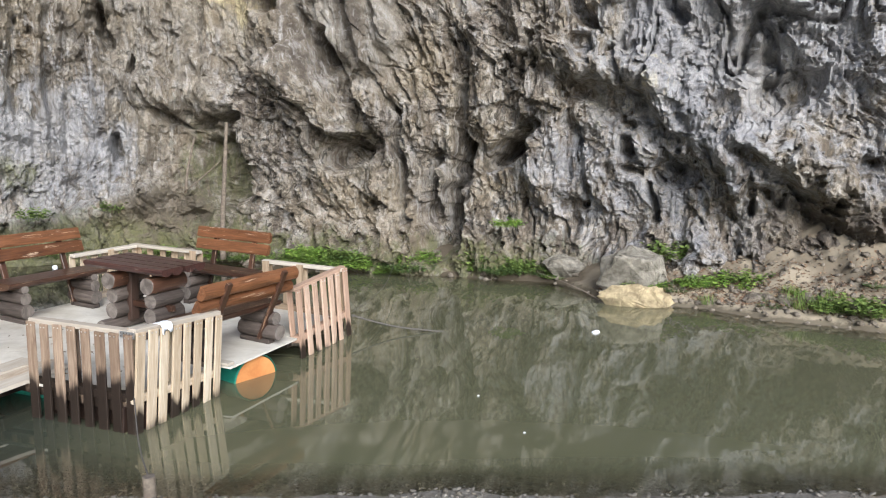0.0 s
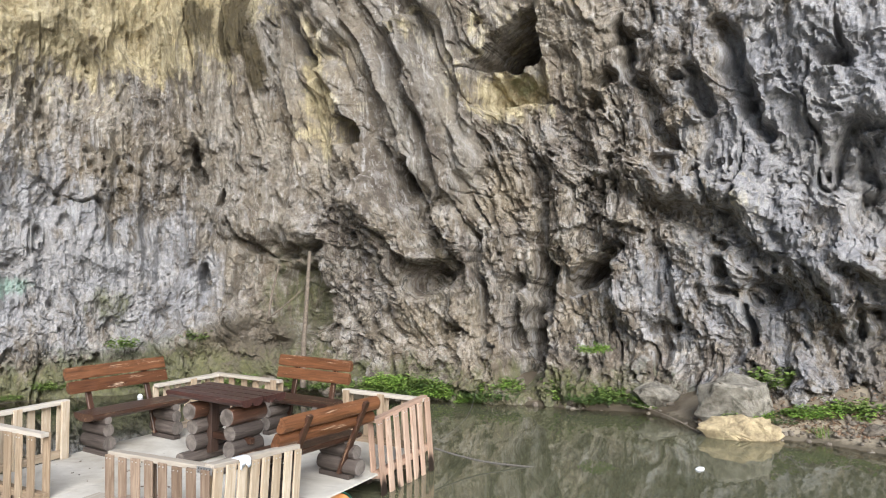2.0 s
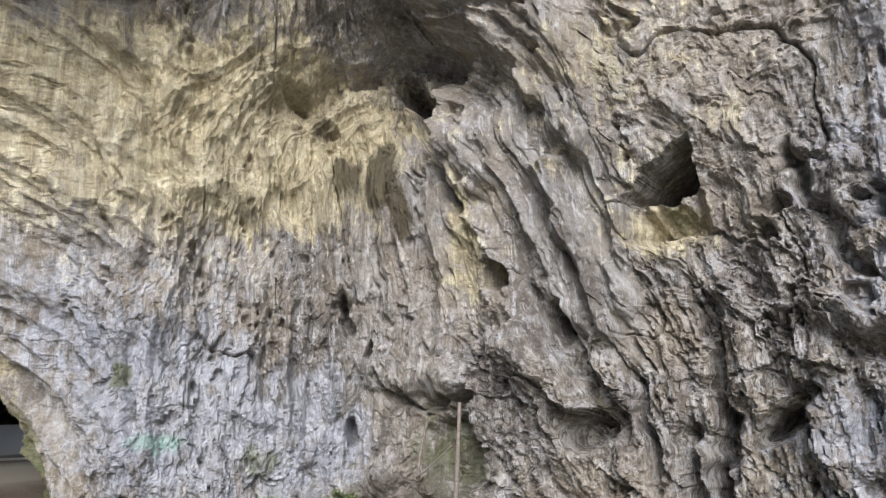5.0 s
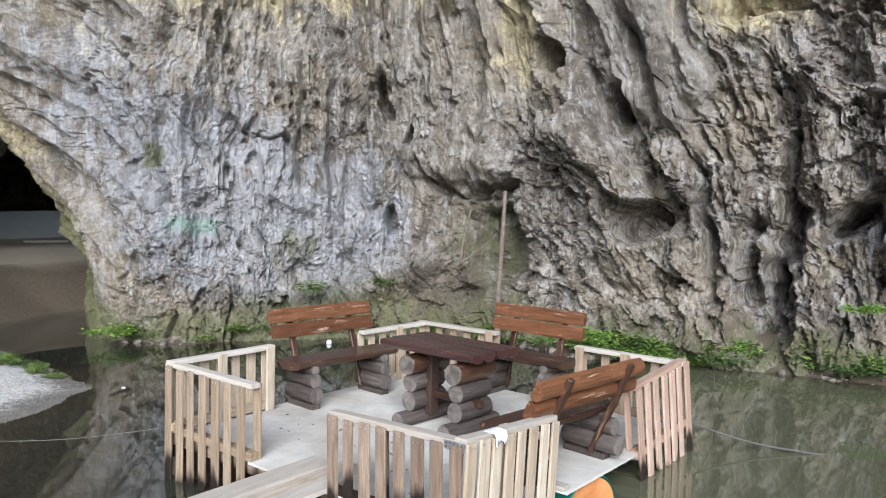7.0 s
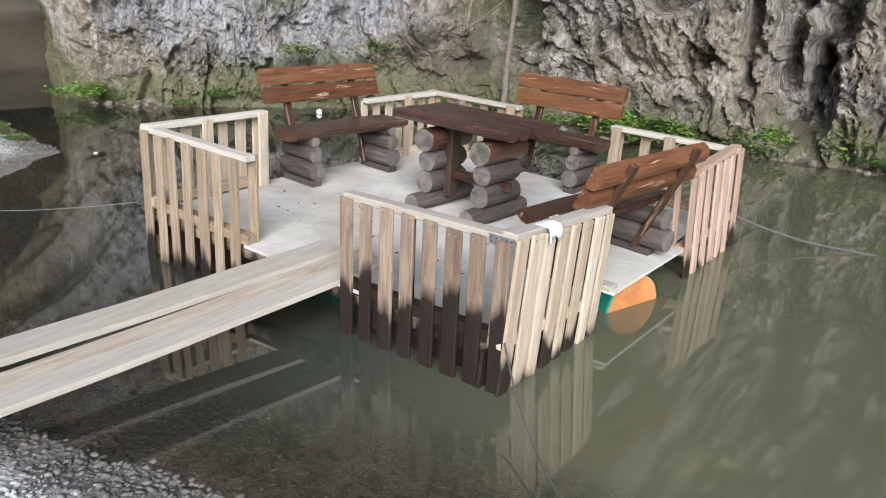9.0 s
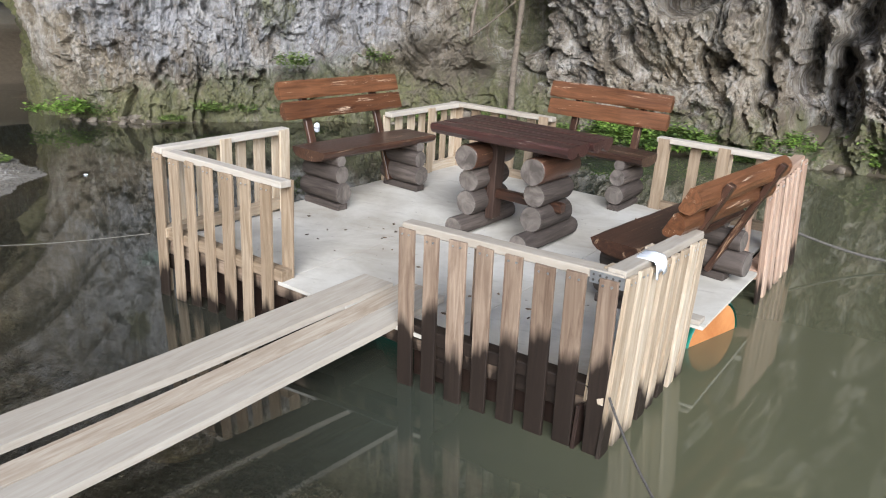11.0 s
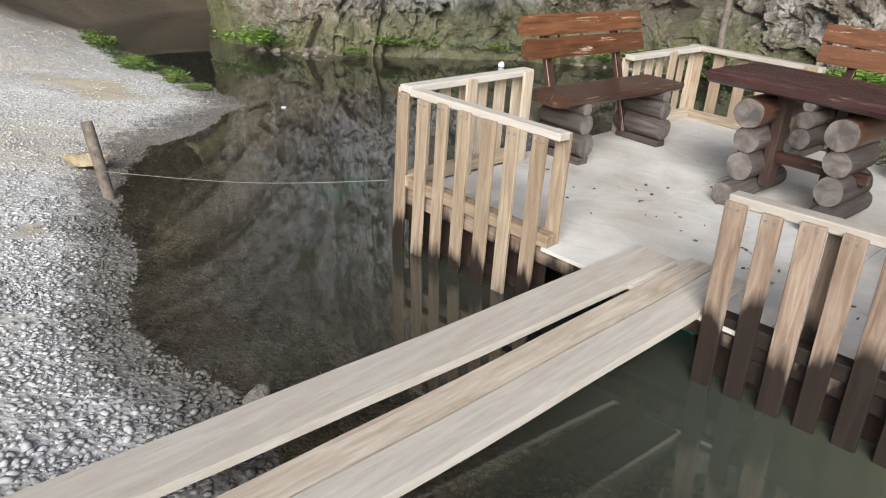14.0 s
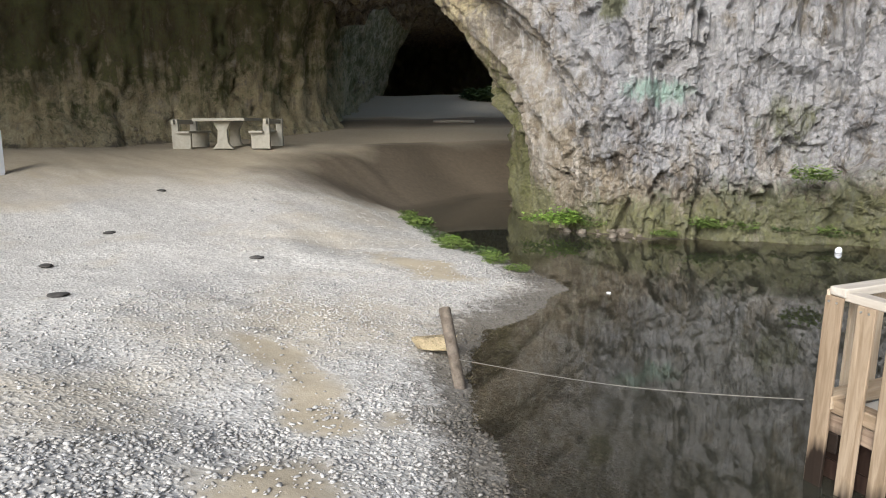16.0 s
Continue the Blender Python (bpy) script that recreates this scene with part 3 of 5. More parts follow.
def features_north(x, z):
    wx = x + 0.18 * fbm(x * 2, z * 2, x * 0 + 7, 3)
    wz = z + 0.18 * fbm(x * 2, z * 2, x * 0 + 19, 3)
    f = 0 * x
    # folds of the arch: long ribs beside one another
    r, w = arch_lines(x + 0.40 * fbm(x * 0.8, z * 0.5, x * 0 + 3, 4), z + 0.3 * fbm(x * 0.8, z * 0.8, x * 0 + 30, 3))
    side = np.where(x > -6.6, 1.0, 0.0)
    near = smooth(1.0, 2.2, r) * smooth(5.4, 4.6, r) * smooth(2.4, 4.4, z)
    ribs = near * (side + (1 - side) * smooth(7.6, 9.0, z) * 0.55)
    fold = ridged(r * 0.85, 0.10 * w + 4, x * 0, 2, 0.5) - 0.6
    pleat = ridged(r * 2.4, 0.16 * w + 9, x * 0 + 2, 3, 0.55) - 0.6
    f = f + ribs * (1.25 * fold + 0.75 * pleat)
    # the hollow under the arch and the lip over it
    f = f - 0.7 * smooth(2.6, 1.0, np.hypot((x + 7.0) / 1.15, (z - 9.7) / 0.75))
    f = f - 0.7 * smooth(0.40, 0.1, np.abs(r - 3.5 - 0.2 * fbm(x, z, x * 0, 2))) * smooth(9.4, 10.4, z) * smooth(-9.8, -8.6, x) * smooth(-3.6, -4.6, x)
    # curtains hanging straight down below it
    hang = smooth(-13.0, -11.8, x) * smooth(-4.4, -5.6, x) * smooth(0.8, 2.0, z)
    bx_ = x - 0.10 * (x + 8.0) * smooth(9, 4, z) * 0.6 + 0.32 * fbm(x * 0.9, z * 0.55, x * 0 + 12, 4)
    curtain = ridged(bx_ * 1.5, z * 0.13 + 2, x * 0 + 6, 2, 0.5) - 0.6
    string = ridged(bx_ * 4.2, z * 0.30, x * 0 + 8, 3, 0.6) - 0.6
    f = f + hang * (0.85 * curtain + 0.36 * string) * (1 - ribs)
    # lumpy pockets in the upper shoulder
    shoulder = smooth(-13.4, -12.0, x) * smooth(-7.0, -9.0, x) * smooth(5.0, 7.0, z)
    f = f + shoulder * 0.85 * (ridged(x * 0.75 + 0.5 * z, z * 0.5 - 0.35 * x, x * 0 + 15, 3, 0.55) - 0.6)
    # folds sweeping down to the foot of the pillar
    sweep = smooth(-11.0, -12.4, x) * smooth(1.0, 2.5, z)
    f = f + sweep * (1.0 * (ridged((x + 0.75 * z) * 1.1, z * 0.1, x * 0 + 21, 3, 0.55) - 0.6))
    # deep holes: middle, half sizes, turn, depth
    for cx, cz, rx, rz, turn, depth in (
        (-2.93, 4.44, 0.25, 0.32, 0, 2.4), (-3.90, 5.40, 0.34, 0.34, -30, 1.8), (-2.60, 2.30, 0.55, 0.40, 20, 1.3),
        (-7.72, 2.46, 0.16, 0.46, 5, 0.8), (2.45, 3.30, 1.1, 0.34, -22, 0.4), (0.62, 2.25, 0.55, 0.28, 35, 1.0), (5.2, 3.3, 0.7, 0.35, 15, 0.4),
        (3.25, 2.65, 0.7, 0.3, -35, 0.4), (3.55, 1.95, 0.6, 0.4, 0, 0.45), (-6.36, 10.5, 0.26, 0.45, 20, 1.4), (-8.9, 10.2, 0.34, 0.28, 0, 0.5), (-5.5, 2.0, 0.8, 1.1, 10, 0.9),
        (-7.85, 5.0, 0.13, 0.75, 4, 0.8), (-7.4, 4.2, 0.10, 0.5, 0, 0.5), (-5.2, 2.95, 0.5, 0.22, 20, 0.6), (3.85, 7.2, 0.5, 0.16, 48, 1.2), (-0.35, 1.0, 0.3, 0.7, 0, 0.9), (-4.9, 0.9, 0.18, 0.6, -12, 0.7), (1.1, 5.9, 0.3, 0.2, 30, 0.5), (4.5, 5.6, 0.35, 0.2, -20, 0.6),
    ):
        f = f - depth * smooth(0.0, 0.55, spot(wx, wz, cx, cz, rx, rz, turn))
    # the three-cornered niche, its floor heaped up
    nx, nz = 0.5 * (x + wx), 0.5 * (z + wz)
    tri = np.minimum(np.minimum(0.58 * (nx + 1.62) - 0.81 * (nz - 6.55), -0.10 - nx - 0.08 * (nz - 6.4)), nz - 6.42 + 0.18 * fbm(x * 3, z * 3, x * 0 + 33, 2))
    f = f - 3.2 * smooth(0.0, 0.05, tri)
    f = f - 0.9 * smooth(0.0, 0.3, np.minimum(np.minimum(0.58 * (nx + 1.72) - 0.81 * (nz - 6.62), 0.02 - nx), np.minimum(nz - 5.55 - 0.25 * (nx + 0.8) ** 2, nx + 1.6))) * smooth(6.9, 5.7, nz)
    # long flutes and cracks
    for x0, z0, x1, z1, w, depth in (
        (-6.2, 10.4, -5.2, 8.3, 0.42, 1.3), (-5.2, 8.3, -4.5, 6.9, 0.30, 0.7), (-2.75, 4.2, -2.0, 2.4, 0.34, 0.6), (-0.1, 3.6, -0.5, 1.2, 0.22, 0.5), (-1.5, 3.2, -1.35, 1.0, 0.2, 0.5), (0.3, 2.2, 1.1, 2.8, 0.22, 0.8),
        (-0.9, 2.2, -0.7, 0.4, 0.25, 0.7), (-0.2, 2.4, -0.6, 0.4, 0.22, 0.7), (-8.9, 0.4, -8.7, 1.6, 0.2, 0.3), (-6.9, 3.2, -5.2, 3.05, 0.16, 0.5), (1.3, 6.8, 2.1, 4.6, 0.2, 0.5), (3.0, 6.4, 3.5, 4.6, 0.22, 0.6), (4.6, 2.3, 5.6, 1.2, 0.3, 0.5),
    ):
        f = f - depth * smooth(0.0, 0.9, groove(wx, wz, x0, z0, x1, z1, w))
    # ribs and noses that stand out
    for x0, z0, x1, z1, w, depth in (
        (-4.9, 9.5, -3.9, 7.4, 0.40, 0.5), (-3.3, 10.2, -2.0, 7.6, 0.40, 0.6), (-2.6, 7.4, -2.0, 4.2, 0.35, 0.5), (-3.4, 4.0, -2.35, 2.75, 0.55, 0.8), (-0.6, 8.0, 3.6, 9.0, 1.2, 0.25), (1.0, 4.2, 3.3, 3.65, 0.42, 0.4), (-7.2, 3.6, -5.2, 3.5, 0.5, 0.4),
        (4.5, 6.2, 5.2, 4.2, 0.8, 0.3), (-9.4, 0.7, -7.0, 1.5, 0.6, 0.5), (4.8, 2.2, 6.5, 1.6, 0.8, 0.7), (-1.55, 6.4, -1.6, 4.6, 0.35, 0.4), (0.2, 4.6, 0.35, 2.8, 0.4, 0.4),
    ):
        f = f + depth * smooth(0.0, 1.0, groove(wx, wz, x0, z0, x1, z1, w))
    return f


def patch(x, z, cx, cz, rx, rz):
    """A soft-edged region of wall colour."""
    return np.exp(-(((x - cx) / rx) ** 2) - ((z - cz) / rz) ** 2)


def masks_north(x, y, z):
    pale = 0.36 * smooth(0.0, 3.0, x) + 0.62 * patch(x, z, -11.0, 2.8, 2.6, 2.6) + 0.45 * patch(x, z, -8.2, 2.2, 1.6, 1.8) + 0.35 * patch(x, z, -12.5, 6.5, 2.5, 2.5) + 0.42 * patch(x, z, 4.4, 4.6, 1.8, 2.2) + 0.30 * patch(x, z, 0.6, 2.0, 2.0, 1.4)
    ochre = 0.95 * patch(x, z, -9.2, 9.0, 3.6, 2.4) + 0.75 * patch(x, z, -0.85, 5.9, 0.7, 0.55) + 0.45 * patch(x, z, -4.5, 6.8, 0.5, 0.9) + 0.5 * patch(x, z, -4.6, 5.7, 0.8, 0.9) + 0.40 * patch(x, z, -13.5, 9, 3.0, 3.0) + 0.5 * smooth(-13.0, -14.5, x) * smooth(7.0, 4.0, z) + 0.34 * patch(x, z, -1.0, 8.5, 3.0, 3.0) + 0.28 * patch(x, z, 2.6, 3.2, 1.5, 1.0)
    brown = 1.3 * patch(x, z, -6.85, 8.1, 0.45, 0.75) + 0.9 * patch(x, z, -7.7, 8.1, 0.45, 0.6) + 1.2 * patch(x, z, -6.3, 7.0, 0.22, 0.6) + 0.8 * patch(x, z, -8.4, 9.4, 0.3, 0.6) + 0.30 * patch(x, z, -2.0, 2.6, 2.4, 1.6) + 0.45 * smooth(-13.2, -14.6, x) * smooth(5.0, 3.0, z) + 0.12 * patch(x, z, 3.2, 2.4, 1.6, 1.0)
    brown = brown * (0.35 + 1.1 * ridged(x * 2.6 + 0.3 * fbm(x, z, x * 0, 3), z * 0.35, x * 0 + 8, 3, 0.6))
    moss = 0.55 * patch(x, z, -0.6, 6.2, 0.4, 0.35) + 0.58 * smooth(1.3, 0.2, z) * smooth(3.5, 1.5, x) + 0.8 * patch(x, z, -11.8, 3.8, 0.22, 0.28) + 0.5 * patch(x, z, -9.6, 2.0, 0.5, 0.5)
    moss = moss + 0.6 * smooth(-13.0, -14.5, x) * smooth(5.0, 2.0, z) + 0.5 * patch(x, z, -5.6, 2.2, 1.0, 1.2) + 0.42 * patch(x, z, -7.6, 0.9, 2.6, 0.9) + 0.3 * patch(x, z, -1.2, 8.8, 0.8, 1.2)
    soil = 0.6 * patch(x, z, -6.8, 1.0, 1.8, 0.8) + 0.8 * smooth(3.8, 6.0, x) * smooth(2.2, 1.0, z)
    fold_u, fold_w = arch_lines(x + 0.25 * fbm(x * 0.9, z * 0.5, x * 0 + 3, 3), z)
    tint = 0.6 * patch(x, z, -11.2, 2.35, 0.5, 0.25)
    return {"pale": pale, "ochre": ochre, "brown": brown, "moss": moss, "soil": soil, "tint": tint, "calm": calm_north(x, z), "fold": fold_u, "along": fold_w}


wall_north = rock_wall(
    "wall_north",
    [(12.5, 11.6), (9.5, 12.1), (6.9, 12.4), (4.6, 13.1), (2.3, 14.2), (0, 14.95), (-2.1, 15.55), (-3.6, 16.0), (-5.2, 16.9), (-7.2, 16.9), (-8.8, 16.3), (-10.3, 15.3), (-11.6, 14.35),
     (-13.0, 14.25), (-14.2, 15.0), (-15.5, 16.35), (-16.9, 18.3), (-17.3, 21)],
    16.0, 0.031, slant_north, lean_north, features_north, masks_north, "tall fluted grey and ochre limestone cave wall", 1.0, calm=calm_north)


def masks_west(x, y, z):
    # brown and moss deepen upwards: own stain plus the hall's deep shade painted in
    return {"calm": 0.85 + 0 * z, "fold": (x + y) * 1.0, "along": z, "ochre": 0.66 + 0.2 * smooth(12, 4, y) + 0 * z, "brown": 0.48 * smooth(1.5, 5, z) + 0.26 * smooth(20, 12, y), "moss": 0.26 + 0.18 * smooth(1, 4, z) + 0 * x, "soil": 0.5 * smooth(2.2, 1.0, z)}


def nothing(x, z):
    return 0 * x


def plain_slant(x, z):
    return 0 * x


# its south end, out of view, is added to keep the hall dark
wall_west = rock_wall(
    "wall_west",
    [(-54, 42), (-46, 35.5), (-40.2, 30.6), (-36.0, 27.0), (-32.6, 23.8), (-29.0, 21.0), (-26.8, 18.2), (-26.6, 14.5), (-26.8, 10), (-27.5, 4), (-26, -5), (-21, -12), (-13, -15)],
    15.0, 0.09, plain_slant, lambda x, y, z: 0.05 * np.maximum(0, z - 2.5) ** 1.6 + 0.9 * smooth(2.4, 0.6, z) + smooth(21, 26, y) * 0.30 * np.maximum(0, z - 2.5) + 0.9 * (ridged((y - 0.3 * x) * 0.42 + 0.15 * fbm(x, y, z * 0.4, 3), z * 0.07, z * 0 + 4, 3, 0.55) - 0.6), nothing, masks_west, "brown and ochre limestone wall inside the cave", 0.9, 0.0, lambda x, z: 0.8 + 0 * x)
wall_east = rock_wall(
    "wall_east", [(34, 9.5), (24, 10.2), (16, 10.8), (11.6, 11.7)], 14.0, 0.15, plain_slant, lambda x, y, z: 0.06 * z, nothing, lambda x, y, z: {"moss": 0.2 + 0 * z}, "grey limestone wall further along the bank", 1.0)
wall_tunnel = rock_wall(
    "wall_tunnel", [(-17.4, 20.6), (-17.2, 23), (-15.5, 26), (-11, 28)], 9.0, 0.15, plain_slant, lambda x, y, z: 0.10 * z, nothing, lambda x, y, z: {"moss": 0.35 + 0 * z}, "dark mossy limestone wall of the tunnel", 1.0, 0.0)
wall_far = rock_wall(
    "wall_far", [(-29, 47), (-35, 48.5), (-41, 51), (-48, 57), (-60, 68), (-75, 60), (-72, 48), (-56, 42)], 24.0, 0.25, plain_slant, lambda x, y, z: 0.06 * z, nothing,
    lambda x, y, z: {"moss": 0.55 + 0 * z, "ochre": 0.5 + 0 * z}, "mossy rock face beyond the tunnel", 1.4, 0.0)

wall_slope = rock_wall(
    "wall_slope", [(-31, 37.5), (-35, 40), (-40, 44.5)], 8.0, 0.15, plain_slant, lambda x, y, z: -0.2 * z, nothing,
    lambda x, y, z: {"moss": 0.6 + 0 * z}, "mossy rocky slope beyond the tunnel", 1.3, 1.0)


def ceiling_height(x, y):
    hall = 12.0 - 0.0035 * (x + 8) ** 2 + 3.4 * smooth(-11, -6, x)
    tunnel = smooth(13, 19, y) * smooth(-12, -18, x)
    return hall - 4.8 * tunnel + 1.5 * smooth(-2, 7, x)


def rock_roof(name, xs, ys, height, inside, label):
    """A rough roof over the part of the plan where inside is above 0."""
    x, y = np.meshgrid(xs, ys)
    z = height(x, y) + 0.9 * rock_relief(x, y, x * 0 + 40.0, 0 * x, 1.0)
    ragged = inside(x, y) + 1.2 * fbm(x * 0.3, y * 0.3, x * 0 + 3, 3) > 0
    keys = {key: 0 * x for key in ("pale", "brown", "moss", "soil", "tint", "calm")}
    keys["ochre"] = 0.3 + 0 * x
    me = grid_mesh(name, np.stack([x, y, z], -1).reshape(-1, 3), *x.shape, flip=True, attrs=keys)
    bm = bmesh.new()
    bm.from_mesh(me)
    bm.verts.ensure_lookup_table()
    flat = ragged.ravel()
    bmesh.ops.delete(bm, geom=[v for v in bm.verts if not flat[v.index]], context="VERTS")
    bm.to_mesh(me)
    bm.free()
    ob = new(name, me)
    ob.data.materials.append(ROCK)
    thick = ob.modifiers.new("thickness", "SOLIDIFY")
    thick.thickness, thick.offset = 2.0, -1.0
    return tagged(ob, label, "cave ceiling", kind="structure")


def along(x, y):
    """Metres from the end of the walk towards the tunnel."""
    return -0.72 * (x + 4.6) + 0.69 * (y - 3.6)


# the south edge, out of view, is drawn to shape the daylight
rock_roof("ceiling", np.arange(-46, 8.0, 0.22), np.arange(-15.0, 34, 0.22), ceiling_height,
          lambda x, y: np.minimum(np.minimum(y - np.interp(x, [-30, -18, -13, 8], [-12, -8, 8.5, 11.0]), 29.0 - along(x, y)), 20.5 + 9 * smooth(-15, -17, x) - y), "rough grey and ochre limestone cave ceiling")
# roof added to hold light off the far passage
rock_roof("ceiling_far", np.arange(-90, -24, 0.5), np.arange(20, 70, 0.5), lambda x, y: 10.5 + 0 * x, lambda x, y: along(x, y) - 55.0, "limestone ceiling added to keep the far passage dark")


# ---- things ----
def mesh_from(bm, name, *mats, smooth_shade=False):
    me = bpy.data.meshes.new(name)
    bm.to_mesh(me)
    bm.free()
    for m in mats:
        me.materials.append(m)
    if smooth_shade:
        me.polygons.foreach_set("use_smooth", np.ones(len(me.polygons), bool))
    return me


def part(name, bm, material, parent, label="", at=None, smooth_shade=False):
    """One mesh object under a thing or a part. bm may be a finished mesh."""
    mats = material if isinstance(material, tuple) else (material,)
    me = bm if isinstance(bm, bpy.types.Mesh) else mesh_from(bm, name, *mats, smooth_shade=smooth_shade)
    ob = new(name, me)
    ob.parent = parent
    if at is not None:
        ob.matrix_basis = at
    return tagged(ob, label)


def thing(name, m, label, category, group=""):
    ob = new(name)
    ob.empty_display_size = 0.1
    ob.matrix_basis = m
    return tagged(ob, label, category, group)


def slab(lo, hi, bevel=0.004, jitter=0.0):
    """A board between two corners, edges eased."""
    bm = bmesh.new()
    bmesh.ops.create_cube(bm, size=1)
    for v in bm.verts:
        for i in range(3):
            v.co[i] = lo[i] + (v.co[i] + 0.5) * (hi[i] - lo[i]) + random.uniform(-jitter, jitter)
    if bevel:
        bmesh.ops.bevel(bm, geom=list(bm.edges), offset=bevel, segments=1, affect="EDGES")
    return bm


def log(a, b, r, sides=18, flat=0.0, bend=0.006):
    """A round log from a to b; its ends carry the second material."""
    a, b = Vector(a), Vector(b)
    turn = (b - a).to_track_quat("Z", "X").to_matrix()
    bm, rings, n = bmesh.new(), [], 7
    phase = random.uniform(0, 6)
    for i in range(n):
        t = i / (n - 1)
        rr = r * (0.95 if i in (0, n - 1) else 1.0)
        t = {0: 0.0, 1: 0.03, n - 2: 0.97, n - 1: 1.0}.get(i, t)
        ring = []
        for k in range(sides):
            w = 2 * math.pi * k / sides
            q = rr * (1 + 0.035 * math.sin(2 * w + phase + 2 * t) + 0.02 * math.sin(5 * w + 3 * phase))
            p = Vector((q * math.cos(w), q * math.sin(w), 0))
            ring.append(bm.verts.new(a + (b - a) * t + turn @ p))
        rings.append(ring)
    for r0, r1 in zip(rings, rings[1:]):
        for k in range(sides):
            bm.faces.new((r0[k], r0[(k + 1) % sides], r1[(k + 1) % sides], r1[k])).smooth = True
    for ring, sign in ((rings[0], -1), (rings[-1], 1)):
        f = bm.faces.new(ring if sign > 0 else ring[::-1])
        f.material_index = 1
    bmesh.ops.recalc_face_normals(bm, faces=bm.faces)
    return bm


def prism(section, axis, start, end, wave=0.006, steps=9, bevel=True):
    """A section, a list of (p, q), run along an axis with live, wavy edges."""
    bm, rings = bmesh.new(), []
    phase = random.uniform(0, 9)
    mp = sum(p for p, _ in section) / len(section)
    mq = sum(q for _, q in section) / len(section)
    for i in range(steps):
        t = start + (end - start) * i / (steps - 1)
        ring = []
        for j, (p, q) in enumerate(section):
            w = wave * math.sin(phase + 7.3 * t + 1.9 * j) + wave * 0.6 * math.sin(2 * phase + 15 * t + j)
            k = 0.97 if i in (0, steps - 1) else 1.0
            p2, q2 = mp + (p - mp) * k + (w if abs(p - mp) > 1e-3 and q < mq + 1e-6 else w * 0.5), mq + (q - mq) * k
            co = (t, p2, q2) if axis == "x" else (p2, t, q2) if axis == "y" else (p2, q2, t)
            ring.append(bm.verts.new(co))
        rings.append(ring)
    n = len(section)
    for r0, r1 in zip(rings, rings[1:]):
        for k in range(n):
            bm.faces.new((r0[k], r0[(k + 1) % n], r1[(k + 1) % n], r1[k])).smooth = False
    bm.faces.new(rings[0][::-1]), bm.faces.new(rings[-1])
    bmesh.ops.recalc_face_normals(bm, faces=bm.faces)
    return bm


def half_log(width, thick, top=0.0, steps=9):
    """Section of a half-round plank, flat side up."""
    out = [(-width / 2, top - 0.012), (-width / 2 + 0.015, top), (width / 2 - 0.015, top), (width / 2, top - 0.012)]
    for i in range(1, steps):
        w = math.pi * i / steps
        out.append((width / 2 * math.cos(w), top - 0.012 - (thick - 0.012) * math.sin(w) ** 0.8))
    return out


RAFT = pose(-5.993, 7.603, 0.427, 0, 2.6, -18.9)
WIDE, DEEP = 3.45, 3.64

# raft deck
raft = thing("floating_raft", RAFT, "floating raft with a dusty pale sheet deck on drums", "raft")
deck_cuts = ((0.10, 1.22, 0.10, 3.54), (1.225, 2.44, 0.02, 3.54), (2.445, 3.36, 0.10, 3.54))
for x0, x1, y0, y1 in deck_cuts:
    for ya, yb in ((y0, 1.22), (1.222, 2.44), (2.442, y1)):
        hi = 3.50 if (x1 > 3.3 and ya > 1.2 and yb < 2.5) else x1
        lo = 0.0 if (x0 < 0.2 and 1.2 < ya and yb < 2.5) else x0
        part("deck_sheet", slab((lo, ya, -0.022), (hi, yb, 0.0), 0.0004), PLY, raft)
for y in (0.06, 0.62, 1.2, 1.8, 2.4, 3.0, 3.46):
    part("beam", slab((0.06, y, -0.125), (2.52 if 1 < y < 2 else 3.40, y + 0.09, -0.024), 0.006), PALLET_WET["x"], raft)
for x in (0.04, 1.65, 2.42):
    part("bearer", slab((x, 0.06, -0.24), (x + 0.09, 3.54, -0.127), 0.006), PALLET_WET["y"], raft)


def drum(parent, x, y, turn=0.0):
    """A steel drum lying under the deck; x, y: the middle of its outer end."""
    m = pose(x, y, -0.30, 0, 0, turn)
    body = bmesh.new()
    prof = [(0.0, 0.275), (0.012, 0.285), (0.03, 0.275), (0.28, 0.275), (0.295, 0.288), (0.31, 0.275), (0.58, 0.275), (0.595, 0.288), (0.61, 0.275), (0.86, 0.275), (0.878, 0.285), (0.89, 0.275)]
    rings = [[body.verts.new((p - 0.89, r * math.cos(k * math.pi / 16), r * math.sin(k * math.pi / 16))) for k in range(32)] for p, r in prof]
    for a, b in zip(rings, rings[1:]):
        for k in range(32):
            body.faces.new((a[k], a[(k + 1) % 32], b[(k + 1) % 32], b[k])).smooth = True
    body.faces.new(rings[0])
    bmesh.ops.recalc_face_normals(body, faces=body.faces)
    ob = part("drum", body, DRUM_SIDE, parent, "green steel drum", at=m)
    lid = bmesh.new()
    bmesh.ops.create_cone(lid, segments=32, radius1=0.262, radius2=0.262, depth=0.012, cap_ends=True, matrix=pose(-0.012, 0, 0, 0, 90, 0))
    part("drum_end", lid, DRUM_END, ob, "orange rusty drum end")


drum(raft, 3.45, 1.73, -16)
for dx, dy in ((2.0, 0.7), (1.1, 1.0), (1.2, 2.9), (2.3, 2.9)):
    drum(raft, dx, dy)


